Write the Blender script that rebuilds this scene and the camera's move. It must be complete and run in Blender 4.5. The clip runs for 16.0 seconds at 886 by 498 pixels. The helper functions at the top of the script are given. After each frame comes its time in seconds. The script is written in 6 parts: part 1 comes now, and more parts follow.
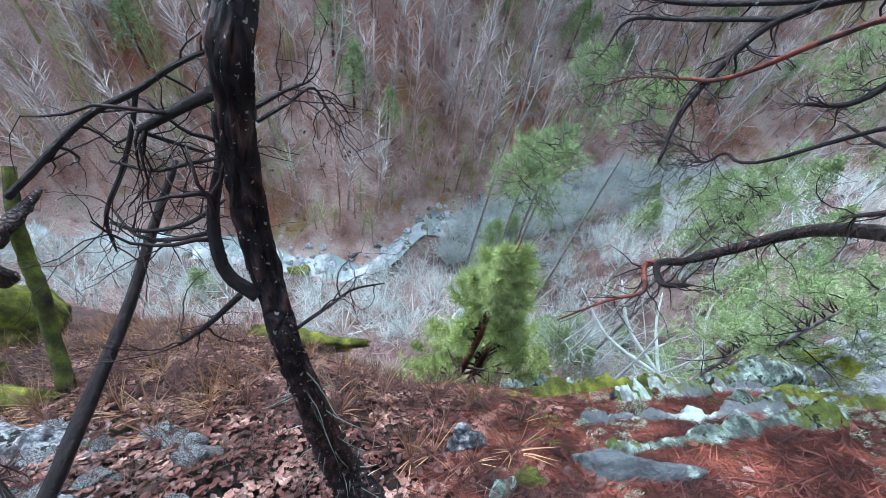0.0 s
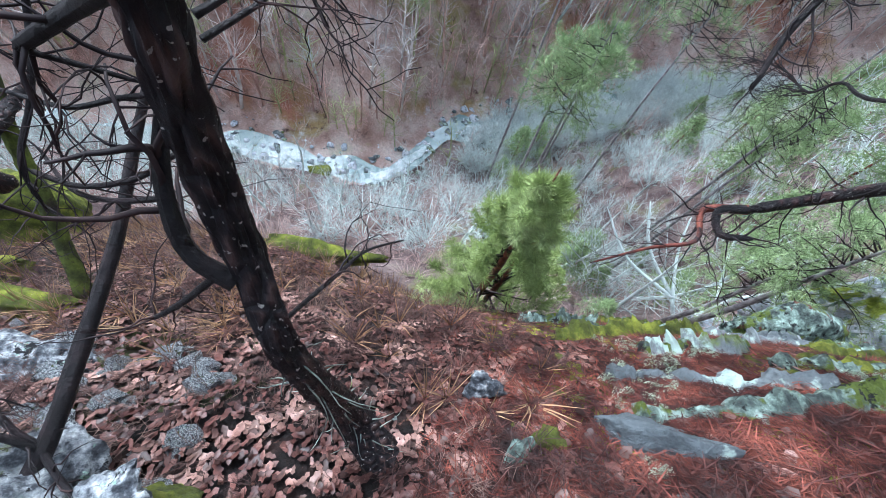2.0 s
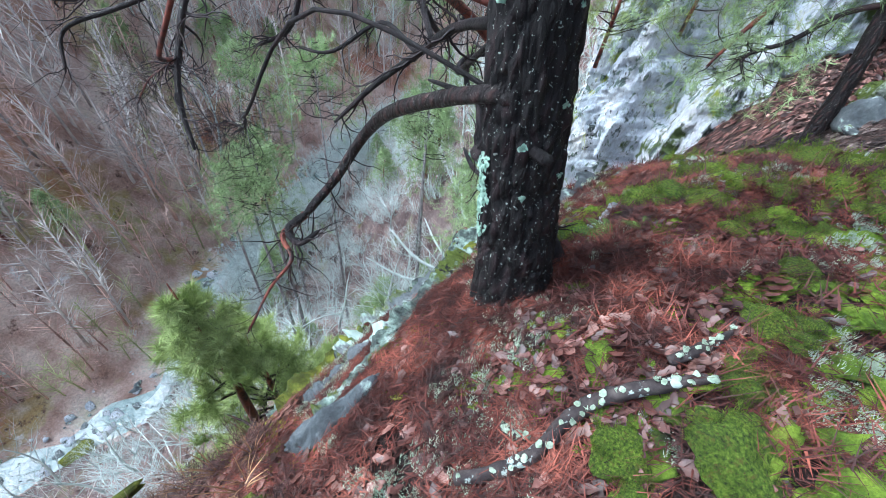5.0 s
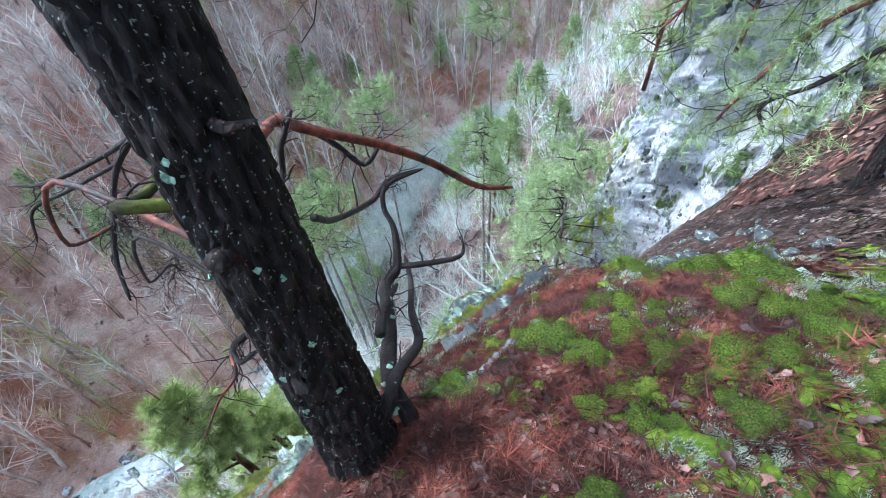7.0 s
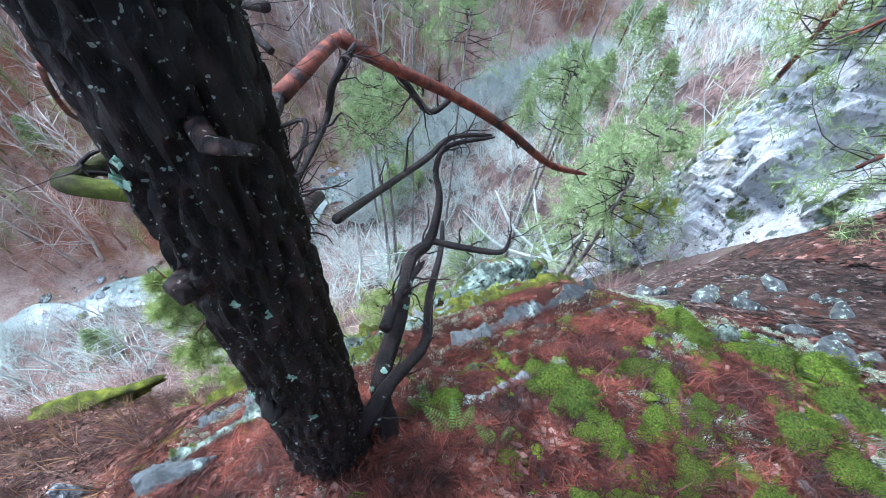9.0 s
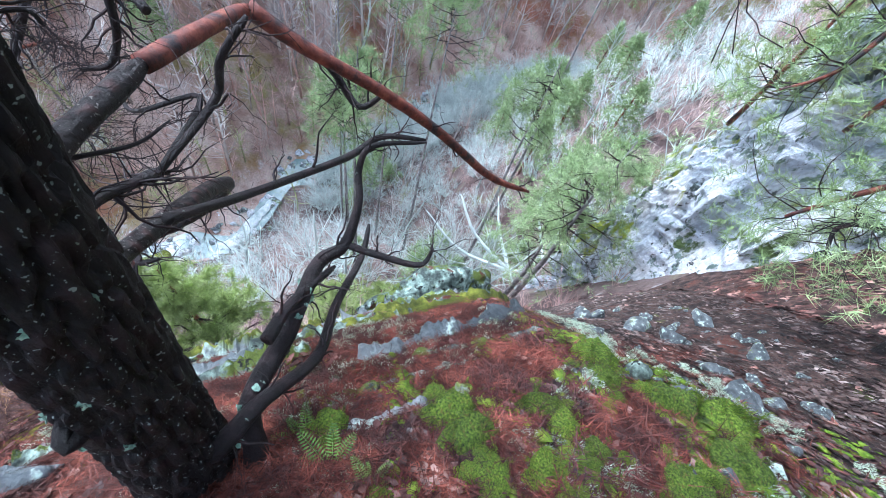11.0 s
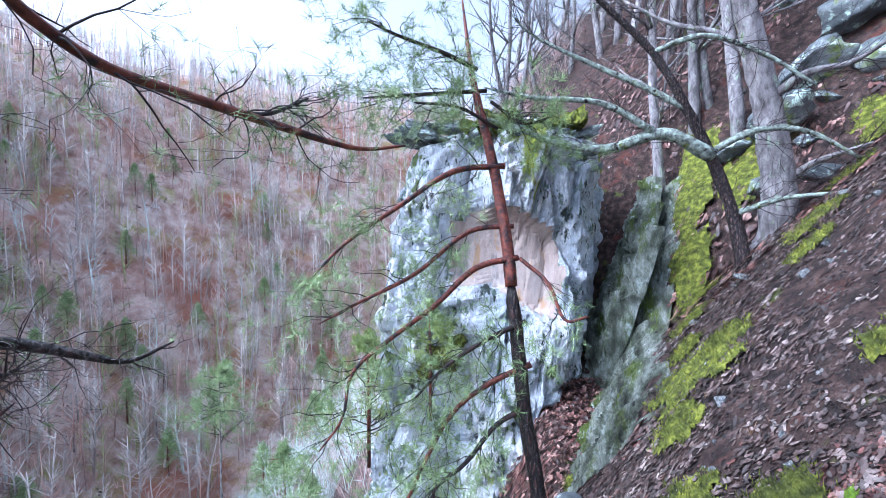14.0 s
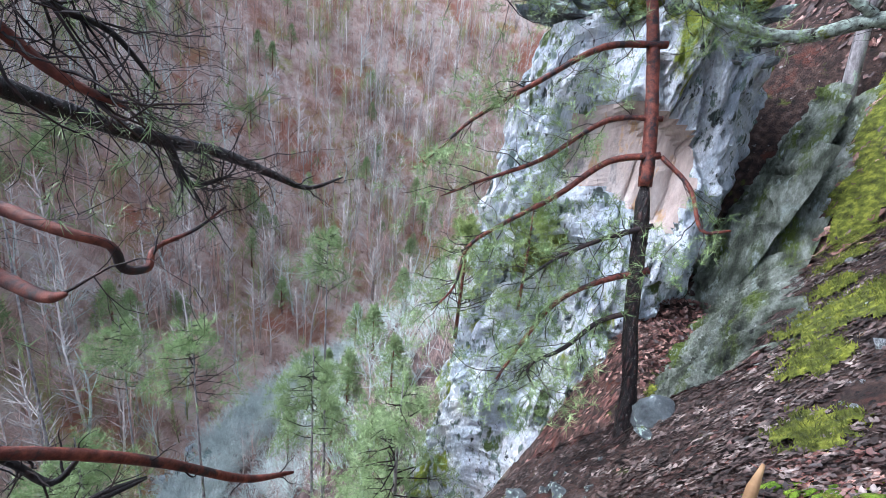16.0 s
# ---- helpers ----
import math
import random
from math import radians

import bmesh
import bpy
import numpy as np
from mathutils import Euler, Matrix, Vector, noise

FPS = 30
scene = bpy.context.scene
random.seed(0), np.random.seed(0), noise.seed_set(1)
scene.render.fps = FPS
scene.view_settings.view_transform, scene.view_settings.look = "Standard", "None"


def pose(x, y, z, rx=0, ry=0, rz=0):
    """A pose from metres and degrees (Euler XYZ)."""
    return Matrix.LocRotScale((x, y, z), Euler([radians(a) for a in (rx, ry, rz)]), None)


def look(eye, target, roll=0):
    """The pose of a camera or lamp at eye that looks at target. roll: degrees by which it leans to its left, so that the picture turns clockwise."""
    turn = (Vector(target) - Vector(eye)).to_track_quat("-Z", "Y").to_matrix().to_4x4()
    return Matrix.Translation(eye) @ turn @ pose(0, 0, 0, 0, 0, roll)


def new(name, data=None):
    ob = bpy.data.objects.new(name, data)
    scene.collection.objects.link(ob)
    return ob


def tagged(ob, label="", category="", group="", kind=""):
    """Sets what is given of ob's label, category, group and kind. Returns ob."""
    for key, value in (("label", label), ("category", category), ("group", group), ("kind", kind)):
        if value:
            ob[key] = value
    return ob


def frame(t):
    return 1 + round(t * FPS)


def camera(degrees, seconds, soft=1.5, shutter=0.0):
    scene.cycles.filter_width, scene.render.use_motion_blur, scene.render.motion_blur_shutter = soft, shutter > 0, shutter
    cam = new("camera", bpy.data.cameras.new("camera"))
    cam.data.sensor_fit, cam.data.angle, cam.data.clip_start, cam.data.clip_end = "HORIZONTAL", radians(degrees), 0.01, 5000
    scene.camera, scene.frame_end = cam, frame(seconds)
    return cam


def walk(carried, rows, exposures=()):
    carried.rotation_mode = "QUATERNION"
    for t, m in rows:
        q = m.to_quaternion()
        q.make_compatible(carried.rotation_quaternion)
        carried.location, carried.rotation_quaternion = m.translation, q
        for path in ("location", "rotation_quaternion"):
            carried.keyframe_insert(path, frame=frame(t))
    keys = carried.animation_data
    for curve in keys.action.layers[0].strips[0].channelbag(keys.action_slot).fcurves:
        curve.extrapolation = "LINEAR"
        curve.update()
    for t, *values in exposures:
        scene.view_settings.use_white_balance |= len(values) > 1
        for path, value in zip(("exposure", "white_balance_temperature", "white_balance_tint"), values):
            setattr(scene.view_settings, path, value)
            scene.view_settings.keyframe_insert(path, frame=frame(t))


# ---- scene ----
def aim(x, y, z, yaw, pitch, roll):
    """A camera pose from a place, a turn to the right of +y, a tilt upwards and a lean, in degrees."""
    a, b = radians(yaw), radians(pitch)
    eye = Vector((x, y, z))
    return look(eye, eye + Vector((math.sin(a) * math.cos(b), math.cos(a) * math.cos(b), math.sin(b))), roll)


cam = camera(92.5, 16.0, soft=0.5, shutter=0.0)
PATH = [
    (0, -0.131, 0.086, 2.021, 5.73, -52.59, 13.89),
    (0.5, -0.157, 0.158, 1.927, 7.03, -60.13, 18.04),
    (1, -0.173, 0.205, 1.852, 9.49, -68.18, 21.70),
    (1.5, -0.158, 0.267, 1.927, 4.09, -62.78, 13.32),
    (2, -0.168, 0.312, 1.888, 7.71, -65.42, 19.04),
    (2.5, -0.095, 0.287, 1.966, 13.10, -54.68, 16.11),
    (3, 0.001, 0.270, 2.024, 24.93, -52.49, 18.00),
    (3.5, 0.136, 0.148, 2.079, 33.88, -48.96, 15.55),
    (4, 0.285, -0.003, 2.073, 38.74, -45.11, 15.15),
    (4.5, 0.417, -0.143, 2.112, 36.44, -46.83, 7.22),
    (5, 0.599, -0.155, 2.085, 47.07, -48.25, 9.11),
    (5.2, 0.702, -0.180, 2.086, 48.48, -50.19, 7.46),
    (7.3, 1.598, -0.352, 2.611, 27.20, -46.90, -4.59),
    (7.5, 1.612, -0.351, 2.638, 23.91, -47.24, -2.52),
    (8, 1.637, -0.299, 2.636, 21.86, -45.07, -2.32),
    (8.2, 1.672, -0.222, 2.611, 22.86, -48.34, -1.41),
    (10.3, 1.749, 0.235, 2.462, 21.24, -60.55, 22.57),
    (10.5, 1.790, 0.211, 2.462, 23.00, -59.33, 21.54),
    (11, 1.952, 0.106, 2.458, 32.27, -57.32, 21.71),
    (11.5, 2.131, -0.059, 2.516, 49.98, -55.41, 21.03),
    (12, 2.222, -0.339, 2.655, 63.24, -48.37, 14.85),
    (12.5, 2.252, -0.553, 2.681, 70.99, -35.78, 6.93),
    (13, 2.264, -0.625, 2.786, 70.51, -19.66, 1.55),
    (13.5, 2.146, -0.723, 2.864, 68.71, -6.41, -1.09),
    (14, 2.106, -0.738, 2.894, 65.07, -1.47, -0.36),
    (14.5, 2.050, -0.650, 2.882, 59.85, -1.09, 2.03),
    (15, 2.005, -0.504, 2.849, 53.46, -3.94, 2.80),
    (15.5, 2.024, -0.418, 2.824, 50.76, -5.80, 4.06),
    (16, 1.987, -0.467, 2.718, 53.54, -15.87, 6.17),
]
walk(cam, [(row[0], aim(*row[1:])) for row in PATH], [(0, 1.4, 5300, 8), (4.5, 1.45, 5350, 5), (8, 1.72, 5250, 7), (11.5, 1.76, 5200, 10), (13.2, 1.68, 4950, 14), (14.5, 1.52, 5150, 13), (16, 1.36, 5500, 12)])

# ---- daylight: a bright overcast winter sky ----
world = bpy.data.worlds.new("overcast_sky")
scene.world = world
world.use_nodes = True
wn, wl = world.node_tree.nodes, world.node_tree.links
wn.clear()
sky = wn.new("ShaderNodeTexSky")
sky.sky_type, sky.sun_disc = "NISHITA", False
sky.sun_elevation, sky.sun_rotation = radians(42), radians(-35)
sky.air_density, sky.dust_density, sky.ozone_density = 1.0, 4.0, 1.0
grey = wn.new("ShaderNodeHueSaturation")
grey.inputs["Saturation"].default_value = 0.38
back = wn.new("ShaderNodeBackground")
back.inputs["Strength"].default_value = 0.145
wout = wn.new("ShaderNodeOutputWorld")
wl.new(sky.outputs[0], grey.inputs["Color"])
wl.new(grey.outputs[0], back.inputs["Color"])
wl.new(back.outputs[0], wout.inputs["Surface"])
sun = new("sun", bpy.data.lights.new("sun", "SUN"))
sun.data.energy, sun.data.angle, sun.data.color = 1.0, radians(35), (1.0, 0.97, 0.93)
sun.matrix_world = look((-20, 28, 40), (0, 0, 0))


# ---- materials ----
def srgb(h):
    """Linear colour from a hex string."""
    c = [int(h[i:i + 2], 16) / 255 for i in (0, 2, 4)]
    return [(v / 12.92 if v <= 0.04045 else ((v + 0.055) / 1.055) ** 2.4) for v in c] + [1.0]


def mat(name, stops, scale=3.0, rough=0.9, fine=0.25, fine_scale=None, bump=0.4, bump_scale=60.0, stretch=(1, 1, 1),
        island=0.0, obj=0.0, detail=6.0, bump_dist=0.01, patches=()):
    """A natural surface: a noise ramp, finer grain on top, bump, random shifts, and patches (hex, scale, low, high) laid over."""
    m = bpy.data.materials.new(name)
    m.use_nodes = True
    n, l = m.node_tree.nodes, m.node_tree.links
    bsdf = n["Principled BSDF"]
    bsdf.inputs["Roughness"].default_value = rough
    co = n.new("ShaderNodeTexCoord")
    mp = n.new("ShaderNodeMapping")
    mp.inputs["Scale"].default_value = stretch
    l.new(co.outputs["Object"], mp.inputs["Vector"])

    def grain(s, d=detail, r=0.6):
        q = n.new("ShaderNodeTexNoise")
        q.inputs["Scale"].default_value, q.inputs["Detail"].default_value, q.inputs["Roughness"].default_value = s, d, r
        l.new(mp.outputs[0], q.inputs["Vector"])
        return q.outputs["Fac"]

    ramp = n.new("ShaderNodeValToRGB")
    e = ramp.color_ramp.elements
    while len(e) < len(stops):
        e.new(0.5)
    for k, (p, c) in enumerate(stops):
        e[k].position, e[k].color = p, srgb(c)
    l.new(grain(scale), ramp.inputs["Fac"])
    col = ramp.outputs["Color"]
    for hexc, s, lo, hi in patches:
        q = n.new("ShaderNodeValToRGB")
        q.color_ramp.elements[0].position, q.color_ramp.elements[1].position = lo, hi
        l.new(grain(s, 8.0, 0.65), q.inputs["Fac"])
        mx = n.new("ShaderNodeMix")
        mx.data_type = "RGBA"
        l.new(q.outputs["Color"], mx.inputs["Factor"])
        l.new(col, mx.inputs[6])
        mx.inputs[7].default_value = srgb(hexc)
        col = mx.outputs[2]
    hsv = n.new("ShaderNodeHueSaturation")
    l.new(col, hsv.inputs["Color"])
    val = n.new("ShaderNodeMath")
    val.operation = "MULTIPLY_ADD"
    l.new(grain(fine_scale or scale * 9, 4.0, 0.7), val.inputs[0])
    val.inputs[1].default_value, val.inputs[2].default_value = fine * 4, 1 - fine * 2
    last = val.outputs[0]
    for amount, kind, sock in ((island, "ShaderNodeNewGeometry", "Random Per Island"), (obj, "ShaderNodeObjectInfo", "Random")):
        if amount:
            r = n.new(kind)
            ma = n.new("ShaderNodeMath")
            ma.operation = "MULTIPLY_ADD"
            l.new(r.outputs[sock], ma.inputs[0])
            ma.inputs[1].default_value, ma.inputs[2].default_value = amount * 2, 1 - amount
            mm = n.new("ShaderNodeMath")
            mm.operation = "MULTIPLY"
            l.new(last, mm.inputs[0])
            l.new(ma.outputs[0], mm.inputs[1])
            last = mm.outputs[0]
    l.new(last, hsv.inputs["Value"])
    l.new(hsv.outputs[0], bsdf.inputs["Base Color"])
    if bump:
        b = n.new("ShaderNodeBump")
        b.inputs["Strength"].default_value, b.inputs["Distance"].default_value = bump, bump_dist
        l.new(grain(bump_scale, 8.0, 0.7), b.inputs["Height"])
        l.new(b.outputs[0], bsdf.inputs["Normal"])
    return m


GROUND = mat("wet_leaf_litter", [(0.3, "080505"), (0.45, "1a100d"), (0.58, "331f19"), (0.72, "523d34")], 9, 0.75, 0.4, 120, 1.0, 80, bump_dist=0.04,
             patches=[("4c5a1a", 0.9, 0.58, 0.66), ("99a29e", 7.3, 0.68, 0.72), ("180d0b", 4.0, 0.55, 0.63), ("8a5f50", 17.0, 0.6, 0.66)])
# litter of the far gorge slope, lightened: distance haze is put into the colour
SLOPE = mat("hazed_slope_litter", [(0.3, "8c6e62"), (0.45, "b2988c"), (0.58, "ccbab0"), (0.72, "bcb8a2")], 0.35, 0.9, 0.35, 6, 0.9, 2.5, bump_dist=0.25,
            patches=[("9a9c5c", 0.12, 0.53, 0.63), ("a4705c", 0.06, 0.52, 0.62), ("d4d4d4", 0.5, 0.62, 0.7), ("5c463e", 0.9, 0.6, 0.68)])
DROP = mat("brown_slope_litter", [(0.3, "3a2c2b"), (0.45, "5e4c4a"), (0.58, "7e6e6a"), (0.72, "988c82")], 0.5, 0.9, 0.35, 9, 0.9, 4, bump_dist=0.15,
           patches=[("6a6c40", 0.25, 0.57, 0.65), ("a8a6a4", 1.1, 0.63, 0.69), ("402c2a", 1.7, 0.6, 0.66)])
MOSS = mat("bright_moss", [(0.3, "26360a"), (0.5, "6a8a1a"), (0.7, "a0be3a")], 12, 0.95, 0.4, 190, 1.0, 220, obj=0.22, bump_dist=0.02,
           patches=[("6a3c28", 18, 0.6, 0.68), ("7c7c2a", 5, 0.55, 0.65)])
OLIVE = mat("olive_moss", [(0.3, "2e3410"), (0.5, "626a20"), (0.7, "a0a63c")], 9, 0.95, 0.3, 120, 1.0, 160, obj=0.15, bump_dist=0.02)
ROCK = mat("lichened_rock", [(0.3, "3e4448"), (0.5, "6f777a"), (0.7, "a3aaaa")], 1.6, 0.85, 0.22, 26, 0.9, 18, bump_dist=0.05,
           patches=[("7f8f4a", 1.3, 0.56, 0.64), ("c8ddd2", 3.2, 0.55, 0.6), ("34383a", 2.1, 0.64, 0.7)])
LICHEN_ROCK = mat("pale_lichen_rock", [(0.3, "262c2e"), (0.45, "59665f"), (0.56, "8da296"), (0.68, "cfe4d9")], 13, 0.9, 0.35, 70, 1.0, 45, bump_dist=0.03,
                  patches=[("5f6d28", 4.5, 0.52, 0.57), ("1c1e1c", 15.0, 0.57, 0.61), ("5e3024", 6.0, 0.6, 0.64)])
CLIFF = mat("pale_limestone", [(0.28, "98a4b0"), (0.4, "c8d2de"), (0.52, "e6ecf4"), (0.75, "f4f2f0")], 1.5, 0.85, 0.35, 16, 1.0, 9, (1, 1, 0.5), bump_dist=0.2,
            patches=[("e2d0c4", 0.5, 0.6, 0.66), ("4f6030", 1.2, 0.58, 0.63), ("4a5452", 2.6, 0.59, 0.63), ("7c8f88", 5.0, 0.57, 0.61), ("262c2c", 7.0, 0.62, 0.66), ("94a034", 0.5, 0.6, 0.63)])
WETBARK = mat("wet_black_bark", [(0.3, "080607"), (0.5, "1a1316"), (0.7, "3a2c2e")], 14, 0.55, 0.3, 90, 1.0, 70, (1, 1, 0.3), bump_dist=0.02,
              patches=[("9fb5a6", 30, 0.68, 0.72)])


def bark(name, dark, mid, light, speck, plates=24.0, rough=0.5):
    """Furrowed bark: dark cracks between long plates, flakes and small pale specks for lichen and painted wet glints.
    """
    m = bpy.data.materials.new(name)
    m.use_nodes = True
    n, l = m.node_tree.nodes, m.node_tree.links
    co, mp = n.new("ShaderNodeTexCoord"), n.new("ShaderNodeMapping")
    mp.inputs["Scale"].default_value = (1, 1, 0.32)
    l.new(co.outputs["Object"], mp.inputs["Vector"])
    warp = n.new("ShaderNodeTexNoise")
    warp.inputs["Scale"].default_value, warp.inputs["Detail"].default_value = 9.0, 5.0
    l.new(mp.outputs[0], warp.inputs["Vector"])
    add = n.new("ShaderNodeVectorMath")
    add.operation = "MULTIPLY_ADD"
    l.new(warp.outputs["Color"], add.inputs[0])
    add.inputs[1].default_value = (0.05, 0.05, 0.05)
    l.new(mp.outputs[0], add.inputs[2])
    v = n.new("ShaderNodeTexVoronoi")
    v.feature, v.inputs["Scale"].default_value = "DISTANCE_TO_EDGE", plates
    l.new(add.outputs[0], v.inputs["Vector"])
    fine = n.new("ShaderNodeTexNoise")
    fine.inputs["Scale"].default_value, fine.inputs["Detail"].default_value, fine.inputs["Roughness"].default_value = 60.0, 8.0, 0.7
    l.new(mp.outputs[0], fine.inputs["Vector"])
    hgt = n.new("ShaderNodeMath")
    hgt.operation = "MULTIPLY_ADD"
    l.new(fine.outputs["Fac"], hgt.inputs[0])
    hgt.inputs[1].default_value = 0.5
    l.new(v.outputs["Distance"], hgt.inputs[2])
    r = n.new("ShaderNodeValToRGB")
    r.color_ramp.elements[0].position, r.color_ramp.elements[0].color = 0.22, srgb(dark)
    r.color_ramp.elements[1].position, r.color_ramp.elements[1].color = 0.62, srgb(light)
    q = r.color_ramp.elements.new(0.4)
    q.color = srgb(mid)
    l.new(hgt.outputs[0], r.inputs["Fac"])
    # pale dots: lichen, and highlights of wet bark put into the colour
    dots = n.new("ShaderNodeTexNoise")
    dots.inputs["Scale"].default_value, dots.inputs["Detail"].default_value = 95.0, 2.0
    l.new(co.outputs["Object"], dots.inputs["Vector"])
    dr = n.new("ShaderNodeValToRGB")
    dr.color_ramp.elements[0].position, dr.color_ramp.elements[1].position = 0.66, 0.69
    l.new(dots.outputs["Fac"], dr.inputs["Fac"])
    mx = n.new("ShaderNodeMix")
    mx.data_type = "RGBA"
    l.new(dr.outputs["Color"], mx.inputs["Factor"])
    l.new(r.outputs["Color"], mx.inputs[6])
    mx.inputs[7].default_value = srgb(speck)
    bs = n["Principled BSDF"]
    bs.inputs["Roughness"].default_value = rough
    l.new(mx.outputs[2], bs.inputs["Base Color"])
    bp = n.new("ShaderNodeBump")
    bp.inputs["Strength"].default_value, bp.inputs["Distance"].default_value = 1.0, 0.03
    l.new(hgt.outputs[0], bp.inputs["Height"])
    l.new(bp.outputs[0], bs.inputs["Normal"])
    return m


BARK = bark("wet_plated_bark", "020102", "0d080a", "2c1e20", "9aa49c", 24.0, 0.62)
DEADBARK = bark("dead_brown_bark", "050304", "21161a", "5c4540", "b9b0a8", 30.0, 0.6)
WALLROCK = mat("green_grey_striated_rock", [(0.3, "2a2e28"), (0.45, "5c6456"), (0.6, "949c92"), (0.75, "d4dad8")], 1.9, 0.85, 0.35, 22, 1.0, 14, (0.6, 2.6, 1.2), bump_dist=0.1,
               patches=[("5a6a26", 0.9, 0.52, 0.6), ("b8c4c4", 1.8, 0.57, 0.68), ("262a24", 2.4, 0.6, 0.7)])
REDBARK = mat("red_pine_bark", [(0.3, "3a1a16"), (0.5, "75392c"), (0.7, "9a5640")], 18, 0.55, 0.25, 90, 0.8, 90, bump_dist=0.008,
              patches=[("2c2226", 7, 0.5, 0.6)])
DARKRED = bark("dark_lower_pine_bark", "0a0606", "1c1214", "462c2a", "8a8880")
TWIG = mat("dark_twigs", [(0.3, "120c0e"), (0.5, "261b1d"), (0.7, "4a3430")], 8, 0.7, 0.2, 60, 0.0)
GREYBARK = mat("grey_bark", [(0.3, "4f4c4c"), (0.5, "8b8688"), (0.7, "b9b6b4")], 9, 0.85, 0.25, 60, 0.8, 50, (1, 1, 0.4), obj=0.2, bump_dist=0.02,
               patches=[("a9bba6", 6, 0.58, 0.64), ("55602c", 3, 0.62, 0.68)])
LICHENBARK = mat("lichened_bark", [(0.3, "3c3b38"), (0.5, "8f9a90"), (0.7, "cadccf")], 14, 0.9, 0.25, 60, 0.8, 50, bump_dist=0.01, patches=[("2c2624", 9, 0.58, 0.63), ("6a7436", 5, 0.6, 0.66)])
MOSSBARK = mat("mossy_bark", [(0.3, "2a241c"), (0.5, "525a22"), (0.7, "78842e")], 8, 0.95, 0.3, 70, 0.9, 60, bump_dist=0.02, patches=[("3a2e2a", 5, 0.55, 0.62)])
LICHEN = mat("pale_green_lichen", [(0.3, "7a9f8a"), (0.5, "a2c6b2"), (0.7, "c6e0d2")], 40, 0.95, 0.2, 200, 0.6, 150)
NEEDLE = mat("pine_needles", [(0.3, "6a8250"), (0.5, "93aa74"), (0.7, "b8ca9c")], 1.5, 0.7, 0.2, 12, 0.0, island=0.3, obj=0.12)
# FARTREE and RUSTTREE are paler than the wood: air haze painted into them
FARTREE = mat("hazed_pale_wood", [(0.3, "a69c98"), (0.5, "cdc5c0"), (0.7, "f0ece6")], 0.5, 0.9, 0.2, 3, 0.0, island=0.4, obj=0.2)
RUSTTREE = mat("hazed_rusty_wood", [(0.3, "aa8478"), (0.5, "ccaca0"), (0.7, "e0ccc2")], 0.3, 0.9, 0.2, 3, 0.0, island=0.4)
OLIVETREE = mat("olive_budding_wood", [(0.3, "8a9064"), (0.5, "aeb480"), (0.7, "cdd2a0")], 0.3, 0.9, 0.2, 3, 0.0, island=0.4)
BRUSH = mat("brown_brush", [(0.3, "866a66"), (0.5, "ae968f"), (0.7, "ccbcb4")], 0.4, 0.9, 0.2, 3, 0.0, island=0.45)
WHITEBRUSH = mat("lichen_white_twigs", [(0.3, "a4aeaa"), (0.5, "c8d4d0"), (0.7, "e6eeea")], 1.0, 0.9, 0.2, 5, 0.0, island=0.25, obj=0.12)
GRASS = mat("dry_grass", [(0.3, "6e4a34"), (0.5, "a07f5c"), (0.7, "c6ab82")], 2, 0.8, 0.2, 12, 0.0, island=0.35)
LEAF = mat("fallen_leaf", [(0.3, "221110"), (0.5, "563630"), (0.7, "a48478")], 5, 0.45, 0.25, 60, 0.0, island=0.75)
OLDLEAF = mat("weathered_leaf", [(0.3, "1c1413"), (0.5, "4a3b37"), (0.7, "968a84")], 5, 0.6, 0.25, 60, 0.0, island=0.8)
REDNEEDLE = mat("fallen_needles", [(0.3, "1e0d0a"), (0.5, "4e2219"), (0.7, "8e5040")], 5, 0.7, 0.2, 60, 0.0, island=0.75)
WATER = bpy.data.materials.new("stream_water")
WATER.use_nodes = True
TAN = mat("bare_tan_limestone", [(0.3, "867c78"), (0.5, "b4a49c"), (0.7, "d2cac6")], 0.9, 0.85, 0.2, 12, 0.8, 8, (1, 1, 0.35), bump_dist=0.06,
          patches=[("8a8684", 1.6, 0.6, 0.66), ("b09274", 3.0, 0.6, 0.66)])
REINDEER = mat("grey_green_lichen", [(0.3, "7c8c78"), (0.5, "a9bca4"), (0.7, "d0dcc8")], 20, 0.95, 0.25, 120, 0.8, 120, obj=0.2, bump_dist=0.01)
WHITESTONE = mat("white_lichen_stone", [(0.32, "1c1e22"), (0.44, "585c62"), (0.54, "a6abae"), (0.66, "e2e6e4")], 20, 0.9, 0.4, 110, 1.0, 70, obj=0.15, bump_dist=0.02,
                 patches=[("9cb8a8", 13, 0.6, 0.64), ("1e1e22", 11, 0.57, 0.61), ("4e5424", 5, 0.6, 0.65)])
HILL = mat("hillside_leaf_litter", [(0.3, "140e0d"), (0.45, "33241f"), (0.58, "554039"), (0.72, "776660")], 7.0, 0.9, 0.4, 60, 1.0, 30, bump_dist=0.06,
           patches=[("5a6228", 2.5, 0.62, 0.68), ("a09e9c", 9.0, 0.64, 0.67), ("63382c", 1.2, 0.57, 0.65), ("0e0908", 14.0, 0.58, 0.63)])
FRESHNEEDLE = mat("fresh_pine_needles", [(0.3, "6a7e40"), (0.5, "98aa62"), (0.7, "c0ce92")], 1.5, 0.7, 0.2, 12, 0.0, island=0.3, obj=0.1)
STALK = mat("dry_brown_stalks", [(0.3, "2c1c1a"), (0.5, "5e4540"), (0.7, "a08a7c")], 2, 0.8, 0.2, 12, 0.0, island=0.5)
